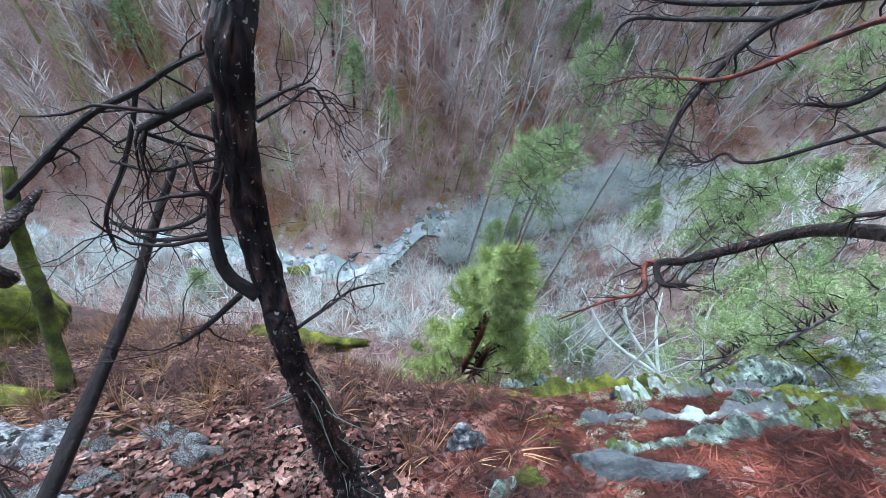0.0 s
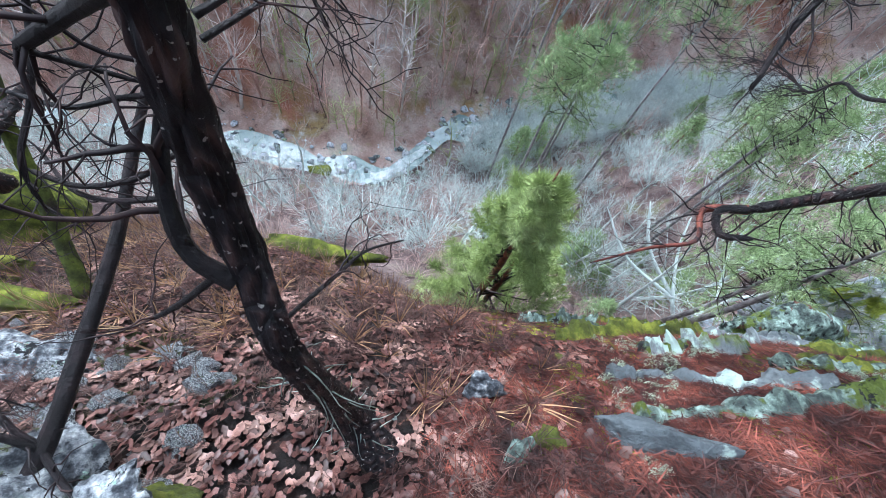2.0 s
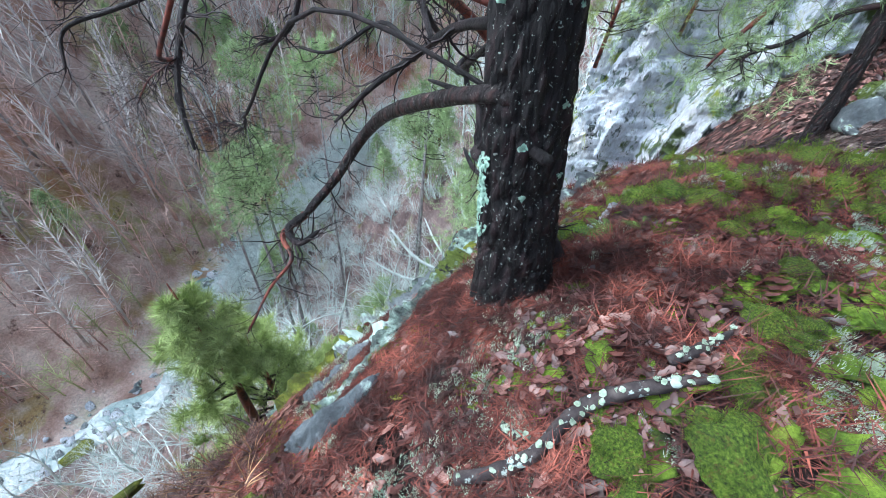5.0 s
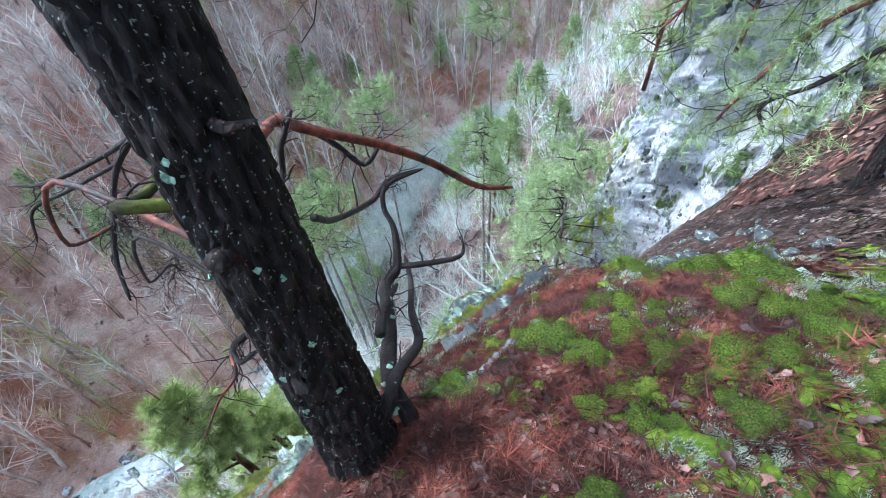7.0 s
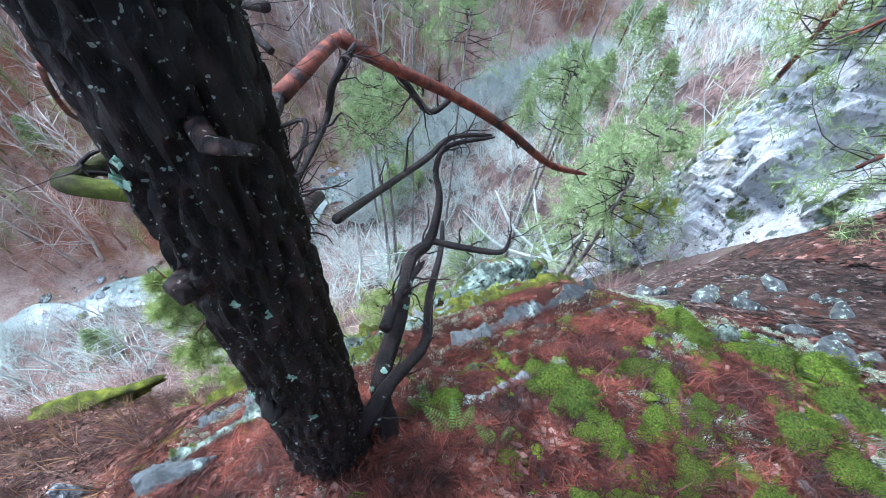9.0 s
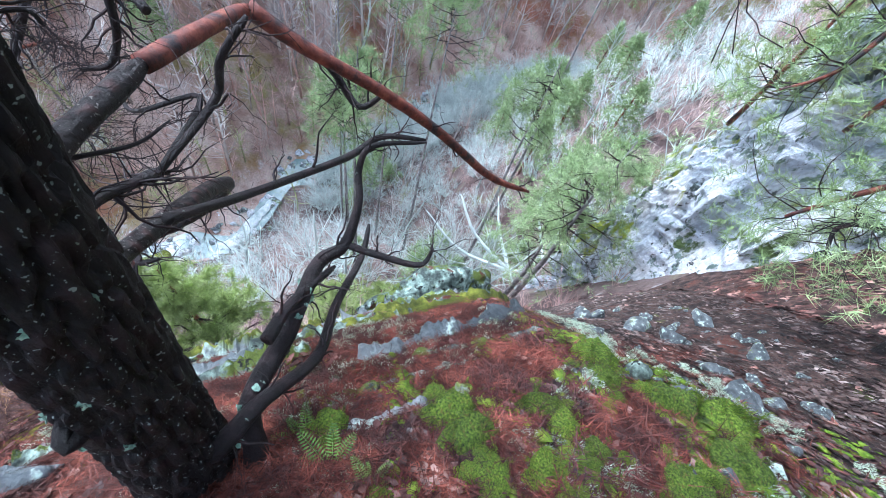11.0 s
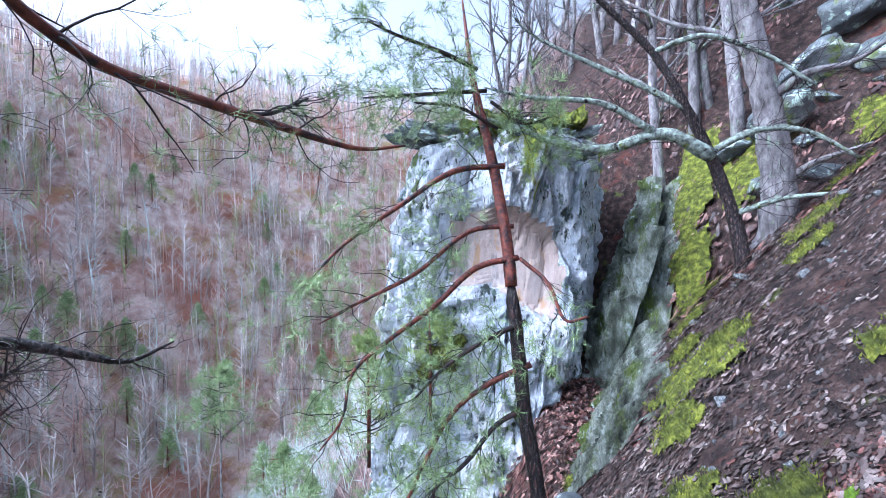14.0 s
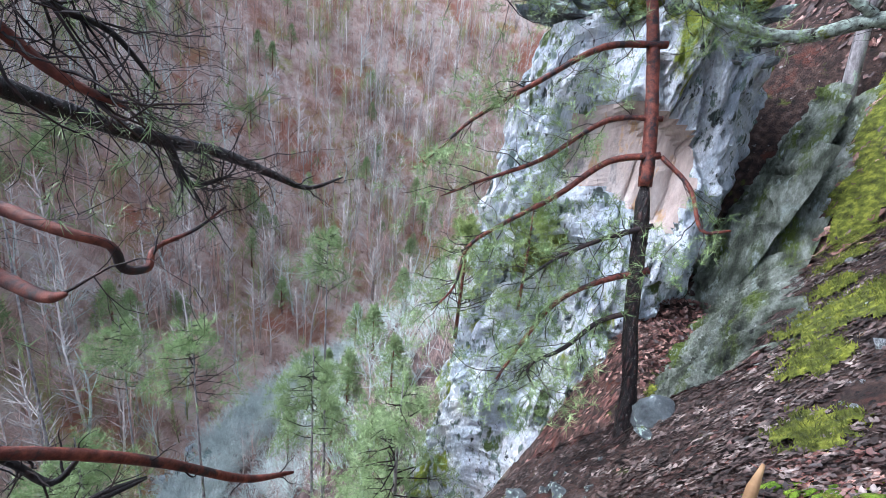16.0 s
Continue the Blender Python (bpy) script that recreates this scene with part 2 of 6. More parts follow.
FERN = mat("fern_green", [(0.3, "2c4416"), (0.5, "4c7026"), (0.7, "7c9a44")], 20, 0.7, 0.25, 90, 0.0)
FOAM = mat("white_water", [(0.35, "9fb4b4"), (0.5, "d4e0e0"), (0.65, "f4f8f8")], 1.2, 0.5, 0.15, 8, 0.8, 6, bump_dist=0.15)


def make_water():
    n, l = WATER.node_tree.nodes, WATER.node_tree.links
    b = n["Principled BSDF"]
    b.inputs["Roughness"].default_value = 0.12
    q = n.new("ShaderNodeTexNoise")
    q.inputs["Scale"].default_value, q.inputs["Detail"].default_value = 0.35, 8
    co = n.new("ShaderNodeTexCoord")
    l.new(co.outputs["Object"], q.inputs["Vector"])
    r = n.new("ShaderNodeValToRGB")
    r.color_ramp.elements[0].position, r.color_ramp.elements[0].color = 0.42, srgb("7d9493")
    r.color_ramp.elements[1].position, r.color_ramp.elements[1].color = 0.66, srgb("d8e6e6")
    l.new(q.outputs["Fac"], r.inputs["Fac"])
    l.new(r.outputs["Color"], b.inputs["Base Color"])
    q2 = n.new("ShaderNodeTexNoise")
    q2.inputs["Scale"].default_value = 2.5
    l.new(co.outputs["Object"], q2.inputs["Vector"])
    bp = n.new("ShaderNodeBump")
    bp.inputs["Distance"].default_value, bp.inputs["Strength"].default_value = 0.15, 0.7
    l.new(q2.outputs["Fac"], bp.inputs["Height"])
    l.new(bp.outputs[0], b.inputs["Normal"])


make_water()


# ---- geometry helpers ----
class Geo:
    """Vertices and faces gathered for one mesh."""

    def __init__(self):
        self.v, self.f = [], []

    def tube(self, pts, radii, sides=6, rough=0.0, rng=random):
        n0 = len(self.v)
        prev = None
        for k, p in enumerate(pts):
            a, b = pts[max(k - 1, 0)], pts[min(k + 1, len(pts) - 1)]
            d = (b - a).normalized() if (b - a).length > 1e-9 else Vector((0, 0, 1))
            s = prev if prev is not None else (Vector((0, 0, 1)) if abs(d.z) < 0.9 else Vector((1, 0, 0)))
            u = (s - d * s.dot(d)).normalized()
            w = d.cross(u)
            prev = u
            for j in range(sides):
                t = 2 * math.pi * j / sides
                r = radii[k] * (1 + rough * (rng.random() - 0.5))
                self.v.append(p + (u * math.cos(t) + w * math.sin(t)) * r)
        for k in range(len(pts) - 1):
            for j in range(sides):
                a, b = n0 + k * sides + j, n0 + k * sides + (j + 1) % sides
                self.f.append((a, b, b + sides, a + sides))
        self.f.append(tuple(range(n0 + len(self.v) - n0 - sides, len(self.v))))
        self.f.append(tuple(range(n0 + sides - 1, n0 - 1, -1)))

    def mesh(self, name, material, smooth=True):
        me = bpy.data.meshes.new(name)
        me.from_pydata([tuple(p) for p in self.v], [], self.f)
        if smooth:
            me.polygons.foreach_set("use_smooth", [True] * len(me.polygons))
        me.materials.append(material)
        return me


def part(name, geo, material, parent, label="", smooth=True):
    ob = new(name, geo.mesh(name, material, smooth) if isinstance(geo, Geo) else geo)
    ob.parent = parent
    return tagged(ob, label)


def thing(name, label, category, group="", kind="", at=(0, 0, 0)):
    ob = new(name)
    ob.empty_display_size = 0.1
    ob.location = at
    return tagged(ob, label, category, group, kind)


def single(name, geo, material, label, category, group="", kind="", smooth=True):
    return tagged(new(name, geo.mesh(name, material, smooth)), label, category, group, kind)


def smooth_path(rows, per=4):
    """A Catmull-Rom curve through rows of x, y, z, radius."""
    q = [np.array(r, float) for r in rows]
    q = [2 * q[0] - q[1]] + q + [2 * q[-1] - q[-2]]
    pts, rad = [], []
    for k in range(1, len(q) - 2):
        for s in np.linspace(0, 1, per, endpoint=False):
            c = 0.5 * (2 * q[k] + (q[k + 1] - q[k - 1]) * s + (2 * q[k - 1] - 5 * q[k] + 4 * q[k + 1] - q[k + 2]) * s * s
                       + (3 * q[k] - q[k - 1] - 3 * q[k + 1] + q[k + 2]) * s ** 3)
            pts.append(Vector(c[:3]))
            rad.append(max(c[3], 0.0012))
    pts.append(Vector(q[-2][:3]))
    rad.append(max(q[-2][3] * 0.6, 0.001))
    return pts, rad


def rand_dir(rng):
    while True:
        v = Vector((rng.uniform(-1, 1), rng.uniform(-1, 1), rng.uniform(-1, 1)))
        if 0.1 < v.length < 1:
            return v.normalized()


def grow(geo, p, d, length, r, depth, rng, droop=0.0, wild=0.5, kids=3, sides=4, ends=None, segs=4):
    """A twig that wanders and forks."""
    pts, rad = [p.copy()], [r]
    for k in range(segs):
        d = (d + rand_dir(rng) * wild * 0.45 + Vector((0, 0, -droop))).normalized()
        p = p + d * length / segs
        pts.append(p.copy())
        rad.append(max(r * (1 - 0.7 * (k + 1) / segs), 0.0006))
    geo.tube(pts, rad, sides)
    if ends is not None and depth <= 1:
        ends.append((pts[-1].copy(), d.copy()))
        ends.append((pts[len(pts) // 2].copy(), d.copy()))
    if depth > 0:
        for k in range(kids):
            j = rng.randint(1, segs)
            dd = (d + rand_dir(rng) * (0.75 + wild * 0.4)).normalized()
            grow(geo, pts[j], dd, length * rng.uniform(0.45, 0.7), max(rad[j] * 0.6, 0.0008), depth - 1, rng, droop, wild, kids, 3, ends, 3)


def needle_tufts(geo, ends, rng, length, count, width, spread=0.9):
    """Tufts of thin needles round the ends of twigs."""
    for p, d in ends:
        for k in range(count):
            q = (d * 0.5 + rand_dir(rng) * spread + Vector((0, 0, 0.15))).normalized()
            s = q.cross(rand_dir(rng)).normalized() * width
            b = p - d * rng.uniform(0, length * 0.8)
            n0 = len(geo.v)
            geo.v += [b - s, b + s, b + q * length * rng.uniform(0.7, 1.2)]
            geo.f.append((n0, n0 + 1, n0 + 2))


def fbm(x, y, z=0.0, o=4):
    return noise.fractal(Vector((x, y, z)), 0.9, 2.1, o)


# ---- the ground: a steep hillside down to a stream, and the far side of the gorge ----
XK = (-8, -4, -1.5, 0, 1.4, 3, 4.2, 5, 7, 11, 13.5, 17, 30)
YC = (0.6, 0.4, 0.1, 0, 0.25, 0.45, -0.3, -0.9, -1.3, -2.6, -1.6, 2.2, 6)
ZC = (-2.2, -1.3, 0.1, 0.55, 0.98, 0.8, 0.68, 1.1, 1.65, 2.9, 4.4, 6.2, 14)
UP = (0.5, 0.4, 0.3, 0.25, 0.3, 0.36, 0.7, 0.9, 1.1, 1.0, 0.8, 0.8, 0.8)
EDGE = (3.0, 2.2, 1.7, 1.1, 0.75, 0.8, 1.5, 2.2, 3.0, 3.5, 3.5, 3.5, 4.0)
RIVER_X = (-90, -60, -37, -24, -18, -11, -5, -2, 0.5, 4, 8, 14, 22, 40, 70, 120, 220)
RIVER_Y = (10, 16, 19.5, 21.5, 22.8, 22, 22.3, 26, 30, 30.5, 33, 37, 42, 47, 40, 8, -70)
FLOOR = -33.5
CUT_X, CUT_Y, CUT_H = (6.4, 7.4, 9.5, 11, 13, 15), (-0.75, -0.85, -0.9, -1.05, -1.5, -2.2), (0, 1.5, 2.4, 2.9, 2.6, 0)


def softplus(s, w):
    return np.logaddexp(0, s / w) * w


def ground_z(x, y):
    """Height of the ground, for arrays."""
    x, y = np.asarray(x, float), np.asarray(y, float)
    yc, zc, up = np.interp(x, XK, YC), np.interp(x, XK, ZC), np.interp(x, XK, UP)
    s = y - yc
    e = np.interp(x, XK, EDGE)
    near = zc + up * np.minimum(softplus(-s, 0.25), 40) - 1.2 * softplus(s, 0.25) - 2.2 * (softplus(s - e, 0.2) - softplus(s - e - 3.0, 0.5)) + 0.05
    q = np.clip((y - np.interp(x, CUT_X, CUT_Y)) / 0.5, 0, 1)
    near = near - np.interp(x, CUT_X, CUT_H) * q * q * (3 - 2 * q)
    # leafy floor of the crevice beside the pillar
    floor = np.interp(x, (6.6, 8, 10, 12, 13), (-1.2, -0.75, -0.35, 0.4, 0.6)) - 2.4 * softplus(y - np.interp(x, (7, 8, 10), (0.1, 0.45, 1.05)), 0.15) - 9 * softplus(6.9 - x, 0.1) - 9 * softplus(x - 12.5, 0.1)
    near = np.maximum(near, floor)
    yr = np.interp(x, RIVER_X, RIVER_Y)
    far = FLOOR + 0.8 * softplus(y - yr - 4.5, 1.0) + 0.75 * softplus(y - yr - 26, 6.0) - 1.3 * softplus(y - yr - 66, 10.0)
    return np.maximum(near, far - 0.0 * x)


def gz(x, y):
    fine = 0.02 * fbm(x * 6, y * 6, 1.0) if math.hypot(x - 2, y) < 9 else 0.0
    return float(ground_z(x, y)) + 0.06 * fbm(x * 1.3, y * 1.3) + fine


def build_ground():
    def axis(lo, hi, c, fine, n):
        s = np.linspace(-1, 1, n)
        g = np.sinh(s * 7.2) / np.sinh(7.2)
        return np.where(g < 0, c + g * (c - lo), c + g * (hi - c))
    xs, ys = axis(-700, 700, 2.5, 0.05, 380), axis(-500, 900, 0.3, 0.05, 420)
    gx, gy = np.meshgrid(xs, ys)
    z = ground_z(gx, gy)
    v = []
    for a, b, c in zip(gx.ravel(), gy.ravel(), z.ravel()):
        r = math.hypot(a - 2, b)
        c += 0.06 * fbm(a * 1.3, b * 1.3) + (min(r / 25, 1.0) * 0.9 * fbm(a * 0.15, b * 0.15, 3.0) if c > FLOOR + 0.3 or b < 0 else 0.12 * fbm(a * 0.6, b * 0.6))
        if r < 9:
            c += 0.02 * fbm(a * 6, b * 6, 1.0)
        v.append((a, b, c))
    nx, ny = len(xs), len(ys)
    f = [(j * nx + i, j * nx + i + 1, (j + 1) * nx + i + 1, (j + 1) * nx + i) for j in range(ny - 1) for i in range(nx - 1)]
    g = Geo()
    g.v, g.f = v, f
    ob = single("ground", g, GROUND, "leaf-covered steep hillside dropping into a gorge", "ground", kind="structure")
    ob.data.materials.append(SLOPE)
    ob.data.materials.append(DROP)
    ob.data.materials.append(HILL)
    idx = []
    for q in f:
        x, y, z = v[q[0]]
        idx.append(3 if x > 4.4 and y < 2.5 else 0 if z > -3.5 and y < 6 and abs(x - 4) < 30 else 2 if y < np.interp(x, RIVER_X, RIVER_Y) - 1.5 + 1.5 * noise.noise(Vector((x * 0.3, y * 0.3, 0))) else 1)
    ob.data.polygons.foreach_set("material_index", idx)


build_ground()


def build_river():
    g = Geo()
    xs = np.linspace(-70, 70, 200)
    for x in xs:
        y = np.interp(x, RIVER_X, RIVER_Y)
        w = max(0.6, 1.35 + 1.2 * noise.noise(Vector((x * 0.3, 0, 5))))
        for s in (-1, -0.4, 0.4, 1):
            g.v.append((x, y + w * s + 0.5 * noise.noise(Vector((x * 0.5, s, 0))), FLOOR + 0.32 + 0.05 * noise.noise(Vector((x, s * 2, 1)))))
    for k in range(len(xs) - 1):
        for j in range(3):
            a = k * 4 + j
            g.f.append((a, a + 4, a + 5, a + 1))
    single("water", g, WATER, "shallow grey-green stream at the bottom of the gorge", "stream", kind="structure")


build_river()


def rock_geo(size, seed, rough=0.25, sub=3, flat=1.0, freq=1.6, strata=0.0):
    """A boulder: an icosphere cut by noise and a few planes."""
    bm = bmesh.new()
    bmesh.ops.create_icosphere(bm, subdivisions=sub, radius=1.0)
    rng = random.Random(seed)
    planes = [(rand_dir(rng), rng.uniform(0.42, 0.85)) for _ in range(13)]
    g = Geo()
    for v in bm.verts:
        p = v.co.copy()
        for nrm, dist in planes:
            e = p.dot(nrm) - dist
            if e > 0:
                p -= nrm * e * 0.95
        p += p.normalized() * rough * noise.fractal(p * freq + Vector((seed * 3.1, 0, 0)), 0.8, 2.2, 5)
        p += p.normalized() * 0.05 * noise.fractal(p * 6 + Vector((seed, 1, 2)), 0.7, 2.2, 4)
        if strata:
            p += Vector((p.x, p.y, 0)).normalized() * strata * (abs((p.z * 5 + noise.noise(p * 2)) % 1 - 0.5) - 0.25)
        g.v.append(Vector((p.x * size[0], p.y * size[1], p.z * size[2])))
    g.f = [tuple(w.index for w in f.verts) for f in bm.faces]
    bm.free()
    return g


def boulder(name, at, size, seed, material, label, rot=(0, 0, 0), group="", **kw):
    ob = single(name, rock_geo(size, seed, **kw), material, label, "rock", group)
    ob.matrix_world = pose(*at, *rot)
    return ob


# ---- the cliff: a pale limestone pillar beside the slope ----
def build_pillar():
    """A broken limestone pillar: blocks, cracks, a hollow of bare tan rock and mossy ledges."""
    foot, size, rings, seg = Vector((11.5, 3.95, -14)), (2.15, 2.35, 19.6), 210, 220
    g, hollow = Geo(), {}
    for k in range(rings + 1):
        u = k / rings
        z = u * size[2]
        fat = (1.0 - 0.16 * u ** 2) * min(1.0, 0.5 + (1 - u) * 14)
        for j in range(seg):
            t = 2 * math.pi * j / seg
            c, s = math.cos(t), math.sin(t)
            cx = math.copysign(abs(c) ** 0.42, c) * size[0] * fat
            cy = math.copysign(abs(s) ** 0.42, s) * size[1] * fat * (1.0 - 0.19 * u ** 2)
            d = Vector((cx, cy, 0)).normalized()
            q = Vector((cx * 0.35, cy * 0.35, z * 0.16 + 3.0))
            cell, sites = noise.voronoi(Vector((cx * 0.9, cy * 0.9, z * 0.17 + 3.0)))
            fine, fs = noise.voronoi(Vector((cx * 2.3, cy * 2.3, z * 0.6)))
            out = 0.3 * noise.fractal(q, 0.8, 2.0, 5) + noise.cell(sites[0] * 7.3) * 0.45 - max(0.0, 0.1 - cell[1] + cell[0]) * 3.0
            out += noise.cell(fs[0] * 5.1) * 0.13 - max(0.0, 0.08 - fine[1] + fine[0]) * 0.9
            out += 0.05 * abs((z * 0.8 + 0.8 * noise.noise(q * 2)) % 1 - 0.5) + 0.05 * noise.fractal(Vector((cx, cy, z)) * 3.0, 0.8, 2.0, 4)
            # the hollow under the overhanging top beds, on the face turned to the slope
            a = (math.degrees(math.atan2(s, c)) + 360) % 360
            w = max(0.0, 1 - ((a - 204) / 32) ** 2) * max(0.0, 1 - ((z - 16.4 + 0.012 * (a - 204)) / 0.95) ** 2)
            w = min(1.0, w * 3 + 0.4 * w * noise.noise(Vector((a * 0.1, z, 0))))
            p = Vector((cx, cy, z)) + d * (out * (1 - 0.75 * w) - 0.4 * w)
            p.z += 0.3 * noise.noise(Vector((cx * 0.6, cy * 0.6, 3.0))) * u * 2
            hollow[len(g.v)] = w
            p += d * (1 - w) * (0.16 * noise.fractal(Vector((cx * 1.1, cy * 1.1, z * 0.7)), 0.7, 2.1, 5) + 0.07 * noise.cell(noise.voronoi(Vector((cx * 3.7, cy * 3.7, z * 2.2)))[1][0] * 6.1))
            g.v.append(p + foot + Vector((0.9, -1.85, 0)) * u)
    for k in range(rings):
        for j in range(seg):
            a, b = k * seg + j, k * seg + (j + 1) % seg
            g.f.append((a, b, b + seg, a + seg))
    top = len(g.v)
    g.v.append(foot + Vector((0.9, -1.85, size[2] + 0.2)))
    g.f += [(rings * seg + j, rings * seg + (j + 1) % seg, top) for j in range(seg)]
    ob = single("cliff", g, CLIFF, "pale limestone pillar with moss and a hollow of tan rock", "cliff", smooth=False)
    ob.data.materials.append(TAN)
    idx = []
    for f in g.f:
        idx.append(1 if hollow.get(f[0], 0) > 0.35 else 0)
    ob.data.polygons.foreach_set("material_index", idx)


build_pillar()


# moss pads on ledges of the pillar
for k, (x, y, z, r) in enumerate(((10.15, 3.1, 0.35, 0.42), (10.1, 3.45, 0.1, 0.3), (10.2, 2.7, 0.75, 0.22), (10.6, 4.1, 3.2, 0.2), (11.0, 1.0, 3.9, 0.35))):
    boulder("moss_pad", (x, y, z), (r * 0.7, r, r * 0.75), 300 + k, OLIVE, "thick pad of yellow-green moss on the limestone face", (0, 10, 30 * k), "moss pads on the cliff", sub=5, rough=0.4)


def rock_sheet(at, length, height, thick, yaw, rise, dip, seed, material, parent):
    """A steep sheet of bedded rock with a ragged top, long grooves and broken ends."""
    nu, nv = 72, 52
    g = Geo()
    run = Vector((math.cos(yaw), math.sin(yaw), rise))
    up = Vector((-math.sin(yaw) * -dip, math.cos(yaw) * -dip, 1)).normalized()
    out = Vector((-math.sin(yaw), math.cos(yaw), dip * 0.6)).normalized()
    for side in (0, 1):
        for i in range(nu):
            u = i / (nu - 1)
            crest = height * (0.85 + 0.14 * noise.fractal(Vector((u * 4, seed, 0)), 0.9, 2.2, 4)) * min(1.0, 0.75 + 3 * u, 0.75 + 3 * (1 - u))
            for k in range(nv):
                w = k / (nv - 1)
                q = Vector((u * length, w * crest, seed * 3.7))
                groove = noise.fractal(Vector((q.x * 4.5 - q.y * 1.5, q.y * 1.0 + q.x * 0.8, seed)), 0.75, 2.2, 6) * 0.1
                cell = noise.voronoi(Vector((q.x * 1.1, q.y * 2.6 + q.x * 0.5, seed)))
                chip = noise.cell(cell[1][0] * 9.1) * 0.09 + noise.cell(noise.voronoi(Vector((q.x * 3.1, q.y * 7 + q.x * 1.5, seed)))[1][0] * 7.7) * 0.06
                face = (thick * (1 - 0.5 * w ** 3) + groove + chip) if side == 0 else -0.12
                g.v.append(Vector(at) + run * (u * length + 0.1 * noise.noise(q * 3)) + up * (w * crest - 1.4) + out * face)
    n = nu * nv
    for i in range(nu - 1):
        for k in range(nv - 1):
            a = i * nv + k
            g.f.append((a, a + 1, a + nv + 1, a + nv))
            g.f.append((n + a, n + a + nv, n + a + nv + 1, n + a + 1))
        a = i * nv + nv - 1
        g.f.append((a, n + a, n + a + nv, a + nv))
    for k in range(nv - 1):
        b = (nu - 1) * nv + k
        g.f += [(k, n + k, n + k + 1, k + 1), (b, b + 1, n + b + 1, n + b)]
    return part("rock_sheet", g, material, parent, smooth=False)


def build_rock_wall():
    """The bare flank of the slope: a steep face of dipping beds, broken into ribs, above the crevice."""
    t = thing("rock_wall", "grey-green striated rock wall beside a dark crevice", "cliff")
    nu, nv = 240, 110
    g = Geo()
    for i in range(nu):
        x = 6.0 + 7.6 * i / (nu - 1)
        yc = float(np.interp(x, CUT_X, CUT_Y))
        top = float(ground_z(x, yc - 0.16))
        low = float(ground_z(x, yc + 0.62)) - 0.5
        for k in range(nv):
            w = k / (nv - 1)
            z = top + 0.05 - (top + 0.05 - low) * w
            across, along = x * 0.9 + z * 0.42, z * 0.9 - x * 0.42
            rib = 1 - abs(noise.fractal(Vector((across * 2.6, along * 0.35, 7.0)), 0.8, 2.1, 5)) * 1.6
            step = noise.cell(Vector((across * 3.3 + 0.4 * noise.noise(Vector((x, z, 2))), along * 0.7, 3.0)))
            grit = noise.fractal(Vector((across * 9, along * 2.5, 1.0)), 0.8, 2.1, 4)
            g.v.append(Vector((x, yc - 0.2 + float(np.interp(x, (6, 6.8, 8, 13), (0.6, 0.95, 1.3, 1.4))) * w ** 0.85 + min(1.0, w * 6) * (0.16 * rib + 0.1 * step + 0.04 * grit), z)))
    g.f = [(i * nv + k, i * nv + k + 1, (i + 1) * nv + k + 1, (i + 1) * nv + k) for i in range(nu - 1) for k in range(nv - 1)]
    part("rock_face", g, WALLROCK, t, smooth=False)
    for k, (x, y, z, ln, h, th, yaw, rise, m) in enumerate((
            (11.1, -0.35, 0.7, 2.0, 4.0, 0.3, 4, 0.5, WALLROCK), (12.3, -0.4, 1.4, 2.2, 4.2, 0.3, 0, 0.5, WALLROCK))):
        rock_sheet((x, y, z), ln, h, th, math.radians(yaw), rise, 0.32, 26 + k, m, t)


build_rock_wall()
# thin beds and a thick moss carpet on top of the pillar, dark gaps between
def bed(name, path, width, thick, seed, material, label, category, group="", gaps=0.25, parent=None):
    """A bed of rock that runs along a path, with broken edges and gaps. The path gives x, y, z."""
    pts, _ = smooth_path([(*p, 0.1) for p in path], 16)
    g, sec = Geo(), 14
    for k, p in enumerate(pts):
        a, b = pts[max(k - 1, 0)], pts[min(k + 1, len(pts) - 1)]
        side = (b - a).cross(Vector((0, 0, 1))).normalized()
        m = noise.fractal(Vector((k * 0.13, seed * 5.3, 0)), 0.9, 2.1, 4)
        size = max(0.5, min(1.0, 0.8 + 0.7 * m - gaps)) * min(1.0, 0.3 + k * 0.35, 0.3 + (len(pts) - 1 - k) * 0.35)
        for j in range(sec):
            t = 2 * math.pi * (j + 0.5) / sec
            c, s = math.cos(t), math.sin(t)
            e = 1 + 0.35 * noise.noise(Vector((k * 0.45, j * 0.8, seed))) + 0.12 * noise.noise(Vector((k * 1.7, j * 2.1, seed)))
            block = 0.16 * noise.cell(Vector((k * 0.21, j * 0.3, seed)))
            g.v.append(p + side * math.copysign(abs(c) ** 0.45, c) * width * size * (e + block)
                       + Vector((0, 0, math.copysign(abs(s) ** 0.5, s) * thick * size * (0.8 + 0.3 * e) + 0.35 * thick * (size - 1))))
    n = len(pts)
    g.f = [(k * sec + j, k * sec + (j + 1) % sec, (k + 1) * sec + (j + 1) % sec, (k + 1) * sec + j) for k in range(n - 1) for j in range(sec)]
    g.f += [tuple(range(sec - 1, -1, -1)), tuple(range((n - 1) * sec, n * sec))]
    return single(name, g, material, label, category, group, smooth=False)


